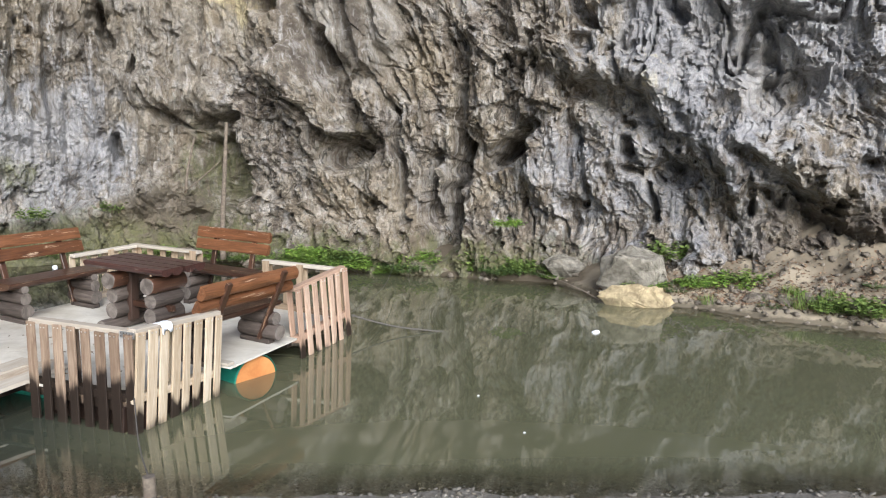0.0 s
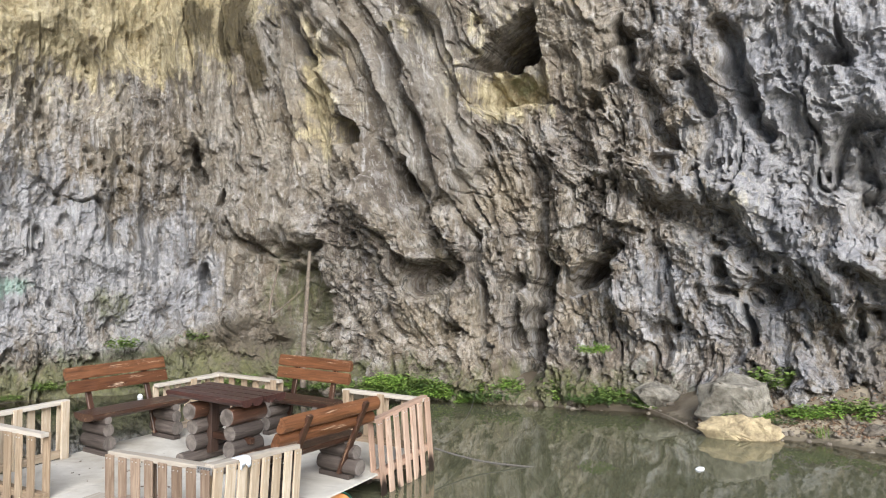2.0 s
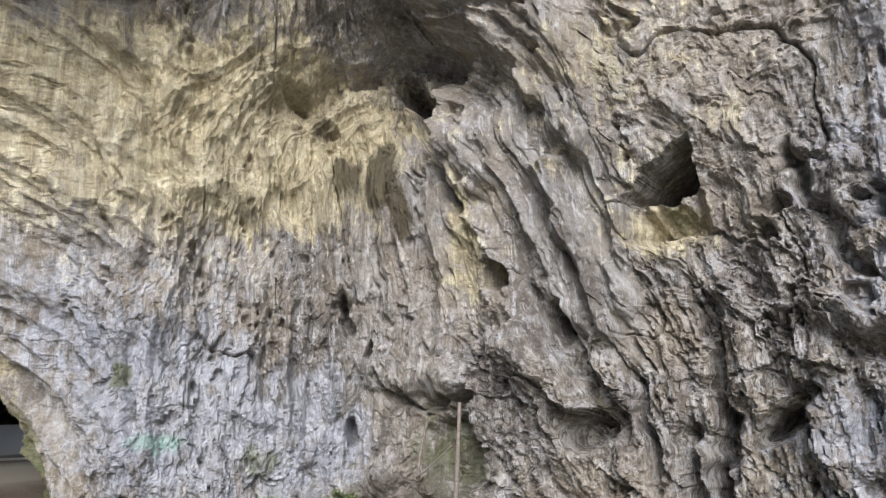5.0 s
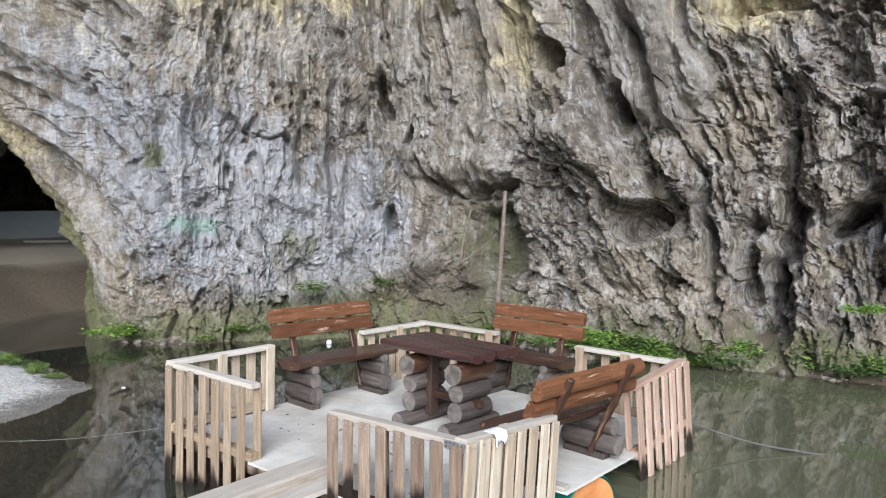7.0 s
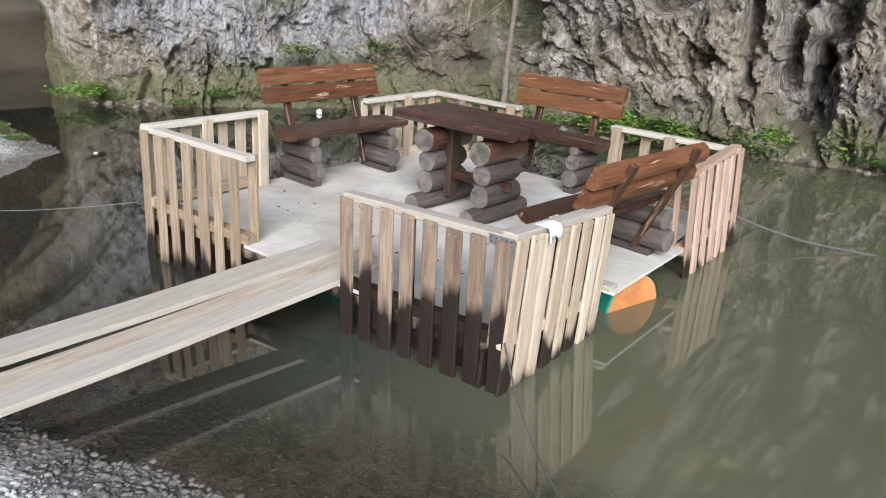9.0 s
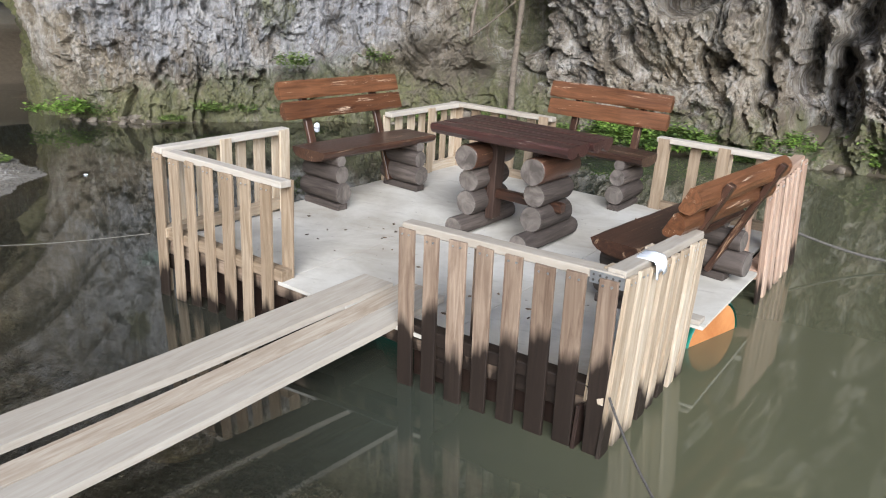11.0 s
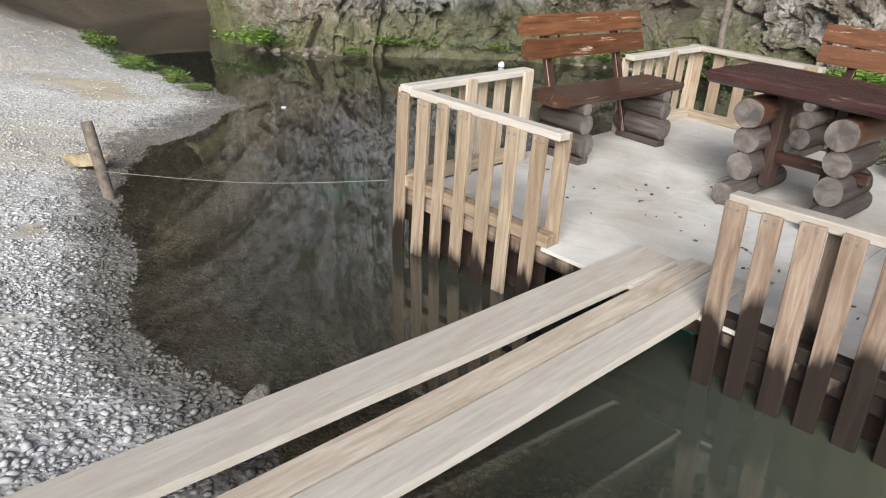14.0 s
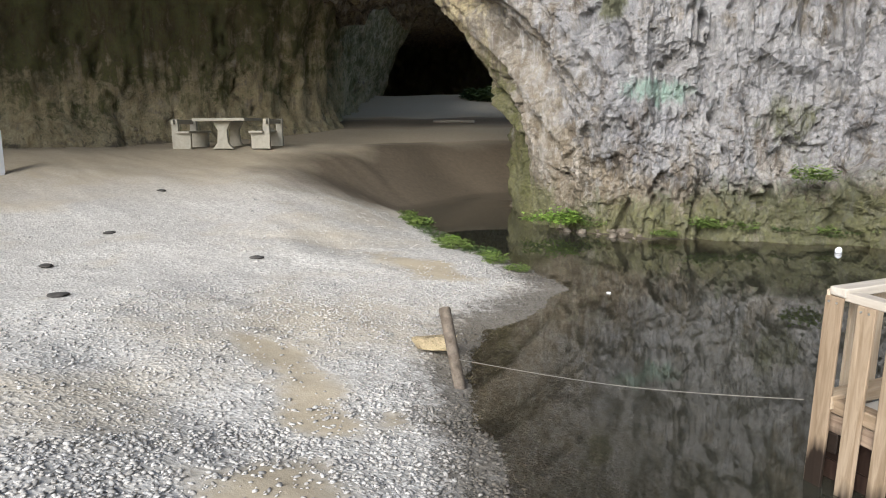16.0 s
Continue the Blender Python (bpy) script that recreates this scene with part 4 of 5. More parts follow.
def pallet(name, m, label, woods, width=1.2, boards=7, inner=(0.0, 0.5, 1.0), top=0.64, rail=0.0, under_shade=False):
    """A shipping pallet on edge as a fence panel. x along it, y from its outer face inwards, z over the deck."""
    p = thing(name, m, label, "fence panel", "pallet fence round the raft")
    bw = 0.098
    for i in range(boards):
        x = (width - bw) * i / (boards - 1) + random.uniform(-0.006, 0.006)
        x = min(max(x, 0), width - bw)
        z1 = top - 0.02 - random.uniform(0, 0.02)
        w = bw + random.uniform(-0.012, 0.008)
        b = slab((x, random.uniform(0, 0.003), -0.60), (x + w, 0.022, z1), 0.003, 0.003)
        ob = part("board", b, woods["z"], p)
        for hx in (0.25, 0.7):
            nail = bmesh.new()
            bmesh.ops.create_cone(nail, segments=8, radius1=0.006, radius2=0.006, depth=0.004, cap_ends=True, matrix=pose(x + w * hx, -0.001, z1 - 0.03, 90, 0, 0))
            part("nail", nail, METAL, ob)
    for z0, h in ((top - 0.045, 0.045), (-0.005, 0.075), (-0.56, 0.08)):
        part("rail", slab((0, 0.024, z0), (max(width, rail), 0.115, z0 + h), 0.005, 0.003), PLANK["x"] if z0 > 0.5 and woods is not PALLET_RED else woods["x"], p)
    # dark boards added in place of the shade under the deck
    if under_shade:
        for z0, z1 in ((-0.60, -0.32), (-0.315, -0.05)):
            part("skirt_board", slab((0.01, 0.14, z0), (width - 0.01, 0.16, z1), 0.003, 0.002), DARK_POST, p, "dark board standing in for the shade below the deck")
    for t in inner:
        x = (width - bw) * t
        part("inner_board", slab((x, 0.117, -0.02), (x + bw, 0.137, top - 0.004), 0.003, 0.003), woods["z"], p)
    return p


def on_raft(x, y, turn):
    return RAFT @ pose(x, y, 0, 0, 0, turn)


pallet("pallet_fence", on_raft(0, 0, 0), "upright wooden pallet beside the gangway, dry, its shaded face put in as browner boards", PALLET_BROWN_DIM, width=1.19, inner=(1.06,), rail=1.255, under_shade=True)
pallet("pallet_fence", on_raft(0, 1.17, -90) @ pose(0, 0, 0.02), "upright wooden pallet, pale new boards", PALLET, width=1.165, boards=7, inner=(0.02, 0.55))
pallet("pallet_fence", on_raft(2.20, 0, 0) @ pose(0, 0, -0.035, 0, -1.6, 0), "upright wooden pallet with dark wet stains above the water", PALLET_WET, width=1.24, boards=8, inner=(0.35,), under_shade=True)
pallet("pallet_fence", on_raft(WIDE, 0, 90) @ pose(0, 0, 0, 0, 3.6, 0), "upright wooden pallet, pale boards with a plastic sheet on top", PALLET, width=1.14, boards=8, inner=(0.02, 0.5), top=0.655, under_shade=True)
pallet("pallet_fence", on_raft(WIDE + 0.06, 2.50, 90) @ pose(0, 0, -0.075, -3.5, -3.8, 0), "upright wooden pallet with reddish boards", PALLET_RED, width=1.2, boards=7, inner=(0.0, 0.5), top=0.66)
pallet("pallet_fence", on_raft(WIDE, DEEP, 180), "upright wooden pallet, brown boards, water behind it", PALLET_BROWN_DIM, boards=5, inner=(0.0, 0.5, 0.98), top=0.64)
pallet("pallet_fence", on_raft(1.20, DEEP, 180), "upright wooden pallet, brown boards in the far corner", PALLET_BROWN_DIM, boards=6, inner=(0.03,), top=0.66)
pallet("pallet_fence", on_raft(0, DEEP, -90), "upright wooden pallet, pale yellow boards in the far corner", PALLET, boards=7, inner=(0.5,), top=0.655)

bracket = thing("corner_bracket", on_raft(3.34, 0.02, 0), "galvanised perforated plate joining two pallets", "bracket")
part("plate", slab((-0.07, -0.002, 0.575), (0.095, 0.001, 0.632), 0.0), METAL, bracket)
for i in range(5):
    for j in range(2):
        hole = bmesh.new()
        bmesh.ops.create_cone(hole, segments=8, radius1=0.006, radius2=0.006, depth=0.003, cap_ends=True, matrix=pose(-0.052 + i * 0.031, -0.003, 0.59 + j * 0.026, 90, 0, 0))
        part("screw_hole", hole, CHAR, bracket)


def draped_sheet(m):
    bm = bmesh.new()
    rows = []
    for i in range(13):
        t = i / 12
        y = -0.11 + 0.22 * t
        ring = []
        drop = 0.05 + 0.06 * (0.5 + 0.5 * math.sin(9 * t + 1))
        for px, pz in ((0.02, -drop), (0.012, -0.02), (0.0, 0.006), (-0.05, 0.012), (-0.10, 0.006), (-0.125, -0.03 - 0.3 * drop)):
            ring.append(bm.verts.new((px + 0.006 * math.sin(23 * t), y, pz + 0.004 * math.sin(31 * t + px * 60))))
        rows.append(ring)
    for a, b in zip(rows, rows[1:]):
        for k in range(5):
            bm.faces.new((a[k], a[k + 1], b[k + 1], b[k])).smooth = True
    ob = new("plastic_sheet", mesh_from(bm, "plastic_sheet", CLOTH))
    ob.matrix_basis = m
    mod = ob.modifiers.new("thickness", "SOLIDIFY")
    mod.thickness = 0.004
    return tagged(ob, "crumpled white plastic sheet draped over the fence", "plastic sheet")


draped_sheet(on_raft(WIDE + 0.004, 0.38, 0) @ pose(0, 0, 0.632) @ Matrix.Diagonal((0.92, 0.62, 0.75, 1)))


def log_bench(m, label, woods, length=1.36, seat=0.50, lean=14.0, back=None, boards=((0.690, 0.150), (0.848, 0.152)), bulge=0.55, tail=0.0):
    """A log bench. x along it, sitter faces -y; origin on the deck under the seat's middle."""
    b = thing("log_bench", m, label, "bench", "log benches round the table")
    back = back or woods
    part("seat", prism([(p, q) for p, q in half_log(0.40, 0.095, seat)], "x", -length / 2, length / 2, 0.006, 11), woods["x"], b, "half-log seat with a flat worn top")
    t = math.tan(radians(lean))
    for sx in (-1, 1):
        x = sx * (length / 2 - 0.20)
        z = 0.055
        part("foot_board", slab((x - 0.055, -0.20, 0.0), (x + 0.055, 0.22, 0.055), 0.006), GREYLOG["y"], b)
        for r, y0, y1 in ((0.088, -0.21, 0.24 + tail), (0.075, -0.19, 0.22 + 0.7 * tail), (0.05, -0.18, 0.16)):
            part("log", log((x, y0, z + r), (x, y1, z + r), r), (GREYLOG["y"], LOG_END), b)
            z += 2 * r - 0.012
        arm = slab((-0.034, -0.02, 0), (0.034, 0.02, (boards[1][0] + 0.07) / math.cos(radians(lean))), 0.004)
        part("back_support", arm, woods["z"], b, at=pose(x + sx * -0.07, 0.20 + 0.10 * bulge - 0.40 * t, 0.06, -lean, 0, 0))
    for k, (z, w) in enumerate(boards):
        sec = [(-q * bulge, p + w / 2) for p, q in half_log(w, 0.12, 0.0)]
        part("back_board", prism(sec, "x", -length / 2 - 0.01 * k, length / 2 + 0.01, 0.004, 9), back["x"], b, at=pose(0, 0.20 + (z - 0.46) * t - 0.024, z, -lean, 0, 0))
    return b


log_bench(on_raft(0.28, 1.93, 86), "brown log bench with red-brown back boards, on the deck", STAIN, lean=19.0, back=RED)
log_bench(on_raft(1.69, 3.36, -1), "red-brown log bench with flaking paint on its back", STAIN, length=1.18, back=RED)
log_bench(on_raft(3.10, 1.66, -96), "dark stained log bench with worn paint, at the deck's edge", STAIN, length=1.38, lean=24.0, seat=0.46, back=RED, boards=((0.585, 0.155), (0.735, 0.16)), bulge=0.85, tail=0.10)


def log_table(m, length=1.14, width=0.69, h=0.82):
    t = thing("log_table", m, "dark stained log table with a thick plank top", "table")
    n = 4
    w = width / n
    for i in range(n):
        y = -width / 2 + w * (i + 0.5)
        sec = [(p + y, q) for p, q in half_log(w - 0.002, 0.085 + 0.01 * (i % 2), h)]
        part("top_plank", prism(sec, "x", -length / 2 - random.uniform(0, 0.03), length / 2 + random.uniform(0, 0.03), 0.005, 11), TABLETOP["x"], t)
    for sx in (-1, 1):
        x = sx * 0.29
        z = 0.0
        for k, (r, half) in enumerate(((0.076, 0.38), (0.094, 0.23), (0.088, 0.22), (0.102, 0.27))):
            part("log", log((x, -half, z + r), (x, half, z + r), r), ((STAIN if k > 2 else GREYLOG)["y"], LOG_END), t)
            z += 2 * r - 0.008
        part("upright", slab((x - sx * 0.10 - 0.035, -0.06, 0.10), (x - sx * 0.10 + 0.035, 0.06, 0.738), 0.006), DARK_POST, t)
    part("stretcher", slab((-0.42, -0.035, 0.27), (0.42, 0.035, 0.34), 0.005), STAIN["x"], t)
    return t


log_table(on_raft(1.79, 1.90, -2))

# loose boards lying on the deck beside the bench
loose = thing("loose_board", on_raft(3.12, 1.26, 0), "short pale board lying on the deck under the bench", "board")
part("plank", slab((-0.15, -0.05, 0.002), (0.36, 0.05, 0.035), 0.004), PLANK["x"], loose)

# gangway from the bank to the raft
gang = [
    ("gangway_plank", 1.305, 1.58, 0.24, 0.42, "long bleached plank bridging bank and raft"),
    ("gangway_plank", 1.735, 1.85, 0.15, 0.50, "long weathered plank bridging bank and raft"),
    ("gangway_plank", 1.888, 2.003, 0.185, 0.46, "long bleached plank with a pale sawn edge, bridging bank and raft"),
]
for i, (nm, xs, xr, w, yr, lab) in enumerate(gang):
    bm = bmesh.new()
    ys = np.linspace(-3.5 + 0.1 * i, yr, 15)
    rows = []
    for y in ys:
        t = (y + 3.5) / (3.5 + yr)
        x = xs + (xr - xs) * t + 0.003 * math.sin(5 * y + i)
        z = 0.004 + 0.004 * i - 0.10 * (1 - t) * 1.0 - 0.03 * math.sin(math.pi * t) + 0.0
        rows.append([bm.verts.new(c) for c in ((x, y, z), (x + 0.006, y, z + 0.036), (x + w - 0.006, y, z + 0.036), (x + w, y, z))])
    for a, b in zip(rows, rows[1:]):
        for k in range(4):
            bm.faces.new((a[k], a[(k + 1) % 4], b[(k + 1) % 4], b[k]))
    bm.faces.new(rows[0]), bm.faces.new(rows[-1][::-1])
    bmesh.ops.recalc_face_normals(bm, faces=bm.faces)
    ob = new(nm, mesh_from(bm, nm, PLANK_WARM if i == 1 else PLANK["y"]))
    ob.matrix_basis = RAFT
    tagged(ob, lab, "plank", "gangway planks")


def cord(name, pts, r, material, label, category):
    cu = bpy.data.curves.new(name, "CURVE")
    cu.dimensions, cu.bevel_depth, cu.bevel_resolution, cu.resolution_u = "3D", r, 2, 6
    sp = cu.splines.new("NURBS")
    sp.points.add(len(pts) - 1)
    for p, co in zip(sp.points, pts):
        p.co = (*co, 1)
    sp.use_endpoint_u, sp.order_u = True, 3
    cu.materials.append(material)
    return tagged(new(name, cu), label, category)


cord("mooring_rope", [(-2.73, 6.46, 0.34), (-2.65, 6.3, 0.24), (-2.47, 5.95, 0.14), (-2.26, 5.6, 0.10), (-2.13, 5.38, 0.13)], 0.006, ROPE, "thin dark rope from the raft to a stake", "rope")
cord("mooring_rope", [(-1.47, 10.02, 0.26), (-1.1, 10.1, 0.12), (-0.6, 10.15, 0.03), (0.2, 10.3, -0.06)], 0.012, ROPE, "thin dark rope running from the raft into the water", "rope")
cord("mooring_rope", [(-8.30, 7.26, 0.22), (-7.5, 7.36, 0.26), (-6.7, 7.47, 0.34), (-6.02, 7.57, 0.46)], 0.0025, PALE_ROPE, "thin pale rope from the bank stake to the raft", "rope")
cord("mooring_rope", [(-1.47, 10.0, 0.3), (-1.3, 11.0, 0.3), (-1.25, 12.5, 0.3), (-1.4, 14.6, 0.35)], 0.004, ROPE, "thin line from the raft to the far bank", "rope")


def stake(a, b, r, label):
    bm = log(a, b, r, 12)
    ob = new("stake", mesh_from(bm, "stake", BARK, LOG_END))
    return tagged(ob, label, "stake")


stake((-8.20, 7.22, -0.15), (-8.56, 7.36, 0.54), 0.045, "leaning wooden stake at the water's edge")
stake((-2.12, 5.37, -0.4), (-2.13, 5.37, 0.155), 0.045, "short sawn wooden stake in the shallow water")


# ---- stones, plants, the far end ----
def lumpy(r, seed, squash=(1, 1, 1), sub=4, rough=0.22):
    """A weathered stone."""
    bm = bmesh.new()
    bmesh.ops.create_icosphere(bm, subdivisions=sub, radius=1)
    co = np.array([v.co[:] for v in bm.verts])
    k = co * 1.3 + seed * 7.1
    d = 1 + rough * 1.6 * fbm(k[:, 0], k[:, 1], k[:, 2], 4, 0.6) + rough * 0.8 * (ridged(k[:, 0] * 1.6, k[:, 1] * 1.6, k[:, 2] * 1.6, 3) - 0.6)
    co = co * d[:, None] * np.array(squash) * r
    for v, c in zip(bm.verts, co):
        v.co = c
    return bm


def broken(r, seed, squash):
    """A broken stone with flat faces and worn edges."""
    g = np.random.default_rng(int(seed * 13 + 7))
    pts = g.normal(size=(22, 3))
    pts = pts / np.linalg.norm(pts, axis=1)[:, None] * g.uniform(0.75, 1.1, (22, 1)) * np.array(squash) * r
    bm = bmesh.new()
    for p in pts:
        bm.verts.new(p)
    hull = bmesh.ops.convex_hull(bm, input=bm.verts)
    bmesh.ops.delete(bm, geom=[e for e in set(hull["geom_interior"]) if isinstance(e, bmesh.types.BMVert)], context="VERTS")
    bmesh.ops.bevel(bm, geom=list(bm.edges), offset=r * 0.05, segments=1, affect="EDGES")
    bmesh.ops.subdivide_edges(bm, edges=list(bm.edges), cuts=2, use_grid_fill=True)
    co = np.array([v.co[:] for v in bm.verts])
    k = co / r * 2.2 + seed
    d = 1 + 0.20 * fbm(k[:, 0], k[:, 1], k[:, 2], 4, 0.65) + 0.22 * (0.6 - ridged(k[:, 0] * 1.3, k[:, 1] * 1.3, k[:, 2] * 1.3, 3, 0.6))
    for v, c in zip(bm.verts, co * d[:, None]):
        v.co = c
    return bm


def boulder(x, y, z, r, seed, squash, material, label, turn=0):
    ob = new("boulder", mesh_from(broken(r, seed, squash), "boulder", material))
    ob.matrix_basis = pose(x, y, z, 0, 0, turn)
    return tagged(ob, label, "boulder")


boulder(2.62, 12.0, 0.03, 0.38, 1, (1.75, 0.7, 1.0), BOULDER, "yellow-ochre boulder at the water's edge", -8)
boulder(2.75, 12.65, 0.34, 0.60, 2, (1.35, 0.75, 0.9), GREY_STONE, "angular grey boulder on the bank", 20)
boulder(1.75, 14.0, 0.25, 0.45, 3, (1.1, 0.8, 0.7), GREY_STONE, "grey boulder at the foot of the wall", 0)
boulder(-5.55, 5.72, 0.03, 0.075, 4, (1.1, 0.9, 0.8), GREY_STONE, "pale round stone at the water's edge", 0)
boulder(-4.75, 6.05, -0.17, 0.20, 5, (1.2, 0.8, 0.6), BOULDER, "yellowish stone under the shallow water", 20)
boulder(-8.95, 7.60, 0.14, 0.16, 6, (1.2, 0.9, 0.55), BOULDER, "ochre stone beside the stake", 30)
for i in range(26):
    t = i / 25
    x = 3.4 + 5.2 * t + random.uniform(-0.1, 0.1)
    y = float(np.interp(x, [3.4, 4.3, 5.5, 8.6], [11.85, 11.2, 10.45, 9.35])) + random.uniform(0.0, 0.5)
    boulder(x, y, float(ground_height(np.array([x]), np.array([y]))[0][0]) - 0.01, random.uniform(0.06, 0.2), 20 + i, (1.2, 1.0, 0.7), EARTHY_STONE, "rough earthy stone in the bank", random.uniform(0, 180))
for i in range(16):
    x = random.uniform(-9.5, 1.5)
    y = float(np.interp(x, [-12.8, -11.2, -10.1, -8.6, -5.0, -3.5, -2.1, 0, 1.5], [14.2, 14.2, 15.25, 16.15, 16.2, 14.95, 14.95, 14.45, 13.9])) + random.uniform(-0.05, 0.12)
    boulder(x, y + 0.1, -0.02, random.uniform(0.07, 0.16), 60 + i, (1.3, 0.9, 0.75), GREY_STONE, "mossy grey stone at the foot of the wall", random.uniform(0, 180))
for x, y in ((-12.4, 7.95), (-13.6, 6.0), (-15.0, 7.2), (-17.5, 9.0), (-11.8, 5.6)):
    z = float(ground_height(np.array([x]), np.array([y]))[0][0])
    ob = new("burnt_stone", mesh_from(lumpy(0.07, x, (1.3, 1.0, 0.3), 3), "burnt_stone", CHAR, smooth_shade=True))
    ob.matrix_basis = pose(x, y, z + 0.01, 0, 0, x * 40)
    tagged(ob, "charred dark stone on the gravel", "stone")


def pebble_field(name, seed, fields, material, label, category, water=-0.85, land=9.0, thin=0.16, flat=(0.3, 0.55)):
    """Loose stones strewn over the ground, one mesh. fields: (count, x0, x1, y0, y1, smallest, largest radius)."""
    g = np.random.default_rng(seed)
    ico = bmesh.new()
    bmesh.ops.create_icosphere(ico, subdivisions=1, radius=1)
    bv = np.array([v.co[:] for v in ico.verts])
    bf = np.array([[v.index for v in f.verts] for f in ico.faces])
    ico.free()
    xs, ys, rs = [], [], []
    for n, x0, x1, y0, y1, r0, r1 in fields:
        xs.append(g.uniform(x0, x1, n)), ys.append(g.uniform(y0, y1, n)), rs.append(r0 + (r1 - r0) * g.random(n) ** 2.2)
    x, y, r = np.concatenate(xs), np.concatenate(ys), np.concatenate(rs)
    h, d = ground_height(x, y)
    keep = (d > water) & (d < land) & (g.random(len(d)) < np.clip(1.15 - thin * d, 0.25, 1) * (1 - 0.8 * sandy(x, y)))
    x, y, r, h = x[keep], y[keep], r[keep], h[keep]
    n = len(x)
    ang = g.uniform(0, 2 * np.pi, n)
    sq = np.stack([g.uniform(0.9, 1.5, n), g.uniform(0.7, 1.0, n), g.uniform(*flat, n)], 1)
    v = bv[None] * (1 + g.uniform(-0.22, 0.22, (n, len(bv), 1))) * (sq * r[:, None])[:, None, :]
    c, s = np.cos(ang)[:, None], np.sin(ang)[:, None]
    vx, vy, vz = v[..., 0], v[..., 1], v[..., 2]
    vz = vz + g.uniform(-0.4, 0.4, n)[:, None] * vx
    out = np.stack([vx * c - vy * s + x[:, None], vx * s + vy * c + y[:, None], vz + (h + r * 0.25)[:, None]], -1).reshape(-1, 3)
    faces = (bf[None] + (np.arange(n) * len(bv))[:, None, None]).reshape(-1, 3)
    me = bpy.data.meshes.new(name)
    me.vertices.add(len(out)), me.loops.add(faces.size), me.polygons.add(len(faces))
    me.vertices.foreach_set("co", out.astype(np.float32).ravel())
    me.loops.foreach_set("vertex_index", faces.astype(np.int32).ravel())
    me.polygons.foreach_set("loop_start", np.arange(0, faces.size, 3, dtype=np.int32))
    me.polygons.foreach_set("use_smooth", np.ones(len(faces), bool))
    me.update()
    me.materials.append(material)
    return tagged(new(name, me), label, category, kind="stuff")


pebble_field("gravel", 5, ((30000, -8.5, -2.0, 3.6, 7.0, 0.006, 0.021), (22000, -11.5, -6.0, 4.0, 11.0, 0.007, 0.018), (3000, -6.0, 3.0, 4.6, 5.9, 0.010, 0.03), (3000, -16, -9, 6, 13, 0.009, 0.02)),
             PEBBLE, "loose grey and white angular gravel along the bank", "gravel")
pebble_field("rubble", 9, ((3400, 2.0, 9.0, 9.2, 13.0, 0.012, 0.06), (1300, -12.8, 2.0, 13.6, 16.8, 0.025, 0.12)), EARTHY_STONE,
             "broken grey stones lying along the foot of the wall", "rubble", water=-0.12, land=1.6, thin=0.5, flat=(0.55, 0.9))


def plant_mesh(name, seed, radius, height, stems, leaf, material, blades=False):
    """A clump of many small leaves on stems, or of grass blades."""
    rng = random.Random(seed)
    bm = bmesh.new()
    for _ in range(stems):
        a, q = rng.uniform(0, 6.283), radius * math.sqrt(rng.random())
        base = Vector((q * math.cos(a), q * math.sin(a), -0.04))
        out = Vector((math.cos(a + rng.uniform(-1, 1)), math.sin(a + rng.uniform(-1, 1)), 0)) * rng.uniform(0.1, 0.6) * height
        top = base + out + Vector((0, 0, height * rng.uniform(0.45, 1.0) * (1.05 - 0.5 * q / radius)))
        if blades:
            side = Vector((-out.y, out.x, 0)).normalized() * leaf * 0.5
            mid = base.lerp(top, 0.6) + Vector((0, 0, height * 0.12))
            v = [bm.verts.new(c) for c in (base - side, base + side, mid + side * 0.8, mid - side * 0.8, top)]
            bm.faces.new((v[0], v[1], v[2], v[3])), bm.faces.new((v[3], v[2], v[4]))
            continue
        side = Vector((-out.y, out.x, 0)).normalized() * 0.003
        st = [bm.verts.new(c) for c in (base - side, base + side, top)]
        bm.faces.new(st)
        for k in range(rng.randint(5, 9)):
            p = base.lerp(top, rng.uniform(0.3, 1.0))
            b = rng.uniform(0, 6.283)
            way = Vector((math.cos(b), math.sin(b), rng.uniform(-0.35, 0.45)))
            wide = Vector((-way.y, way.x, 0)).normalized() * leaf * rng.uniform(0.25, 0.42)
            L = leaf * rng.uniform(0.7, 1.25)
            p0, p1, p2 = p, p + way * L * 0.5 + Vector((0, 0, L * 0.12)), p + way * L
            v = [bm.verts.new(c) for c in (p0, p1 + wide, p2, p1 - wide)]
            bm.faces.new(v)
    return mesh_from(bm, name, material)


KINDS = {
    "fern_clump": [plant_mesh("fern_clump", 1, 0.34, 0.30, 60, 0.085, LEAF), plant_mesh("fern_clump", 2, 0.42, 0.24, 80, 0.075, LEAF)],
    "herb_clump": [plant_mesh("herb_clump", 3, 0.32, 0.26, 70, 0.07, LEAF_BRIGHT), plant_mesh("herb_clump", 4, 0.24, 0.42, 40, 0.10, LEAF)],
    "dark_herb_clump": [plant_mesh("dark_herb_clump", 5, 0.40, 0.22, 80, 0.06, LEAF_DARK)],
    "grass_tuft": [plant_mesh("grass_tuft", 6, 0.25, 0.34, 130, 0.012, LEAF, True)],
}
LABELS = {
    "fern_clump": "green ferny plants at the foot of the rock",
    "herb_clump": "bright green leafy herbs growing on the bank",
    "dark_herb_clump": "low dark green plants in the damp rock foot",
    "grass_tuft": "tuft of long grass hanging over the bank",
}


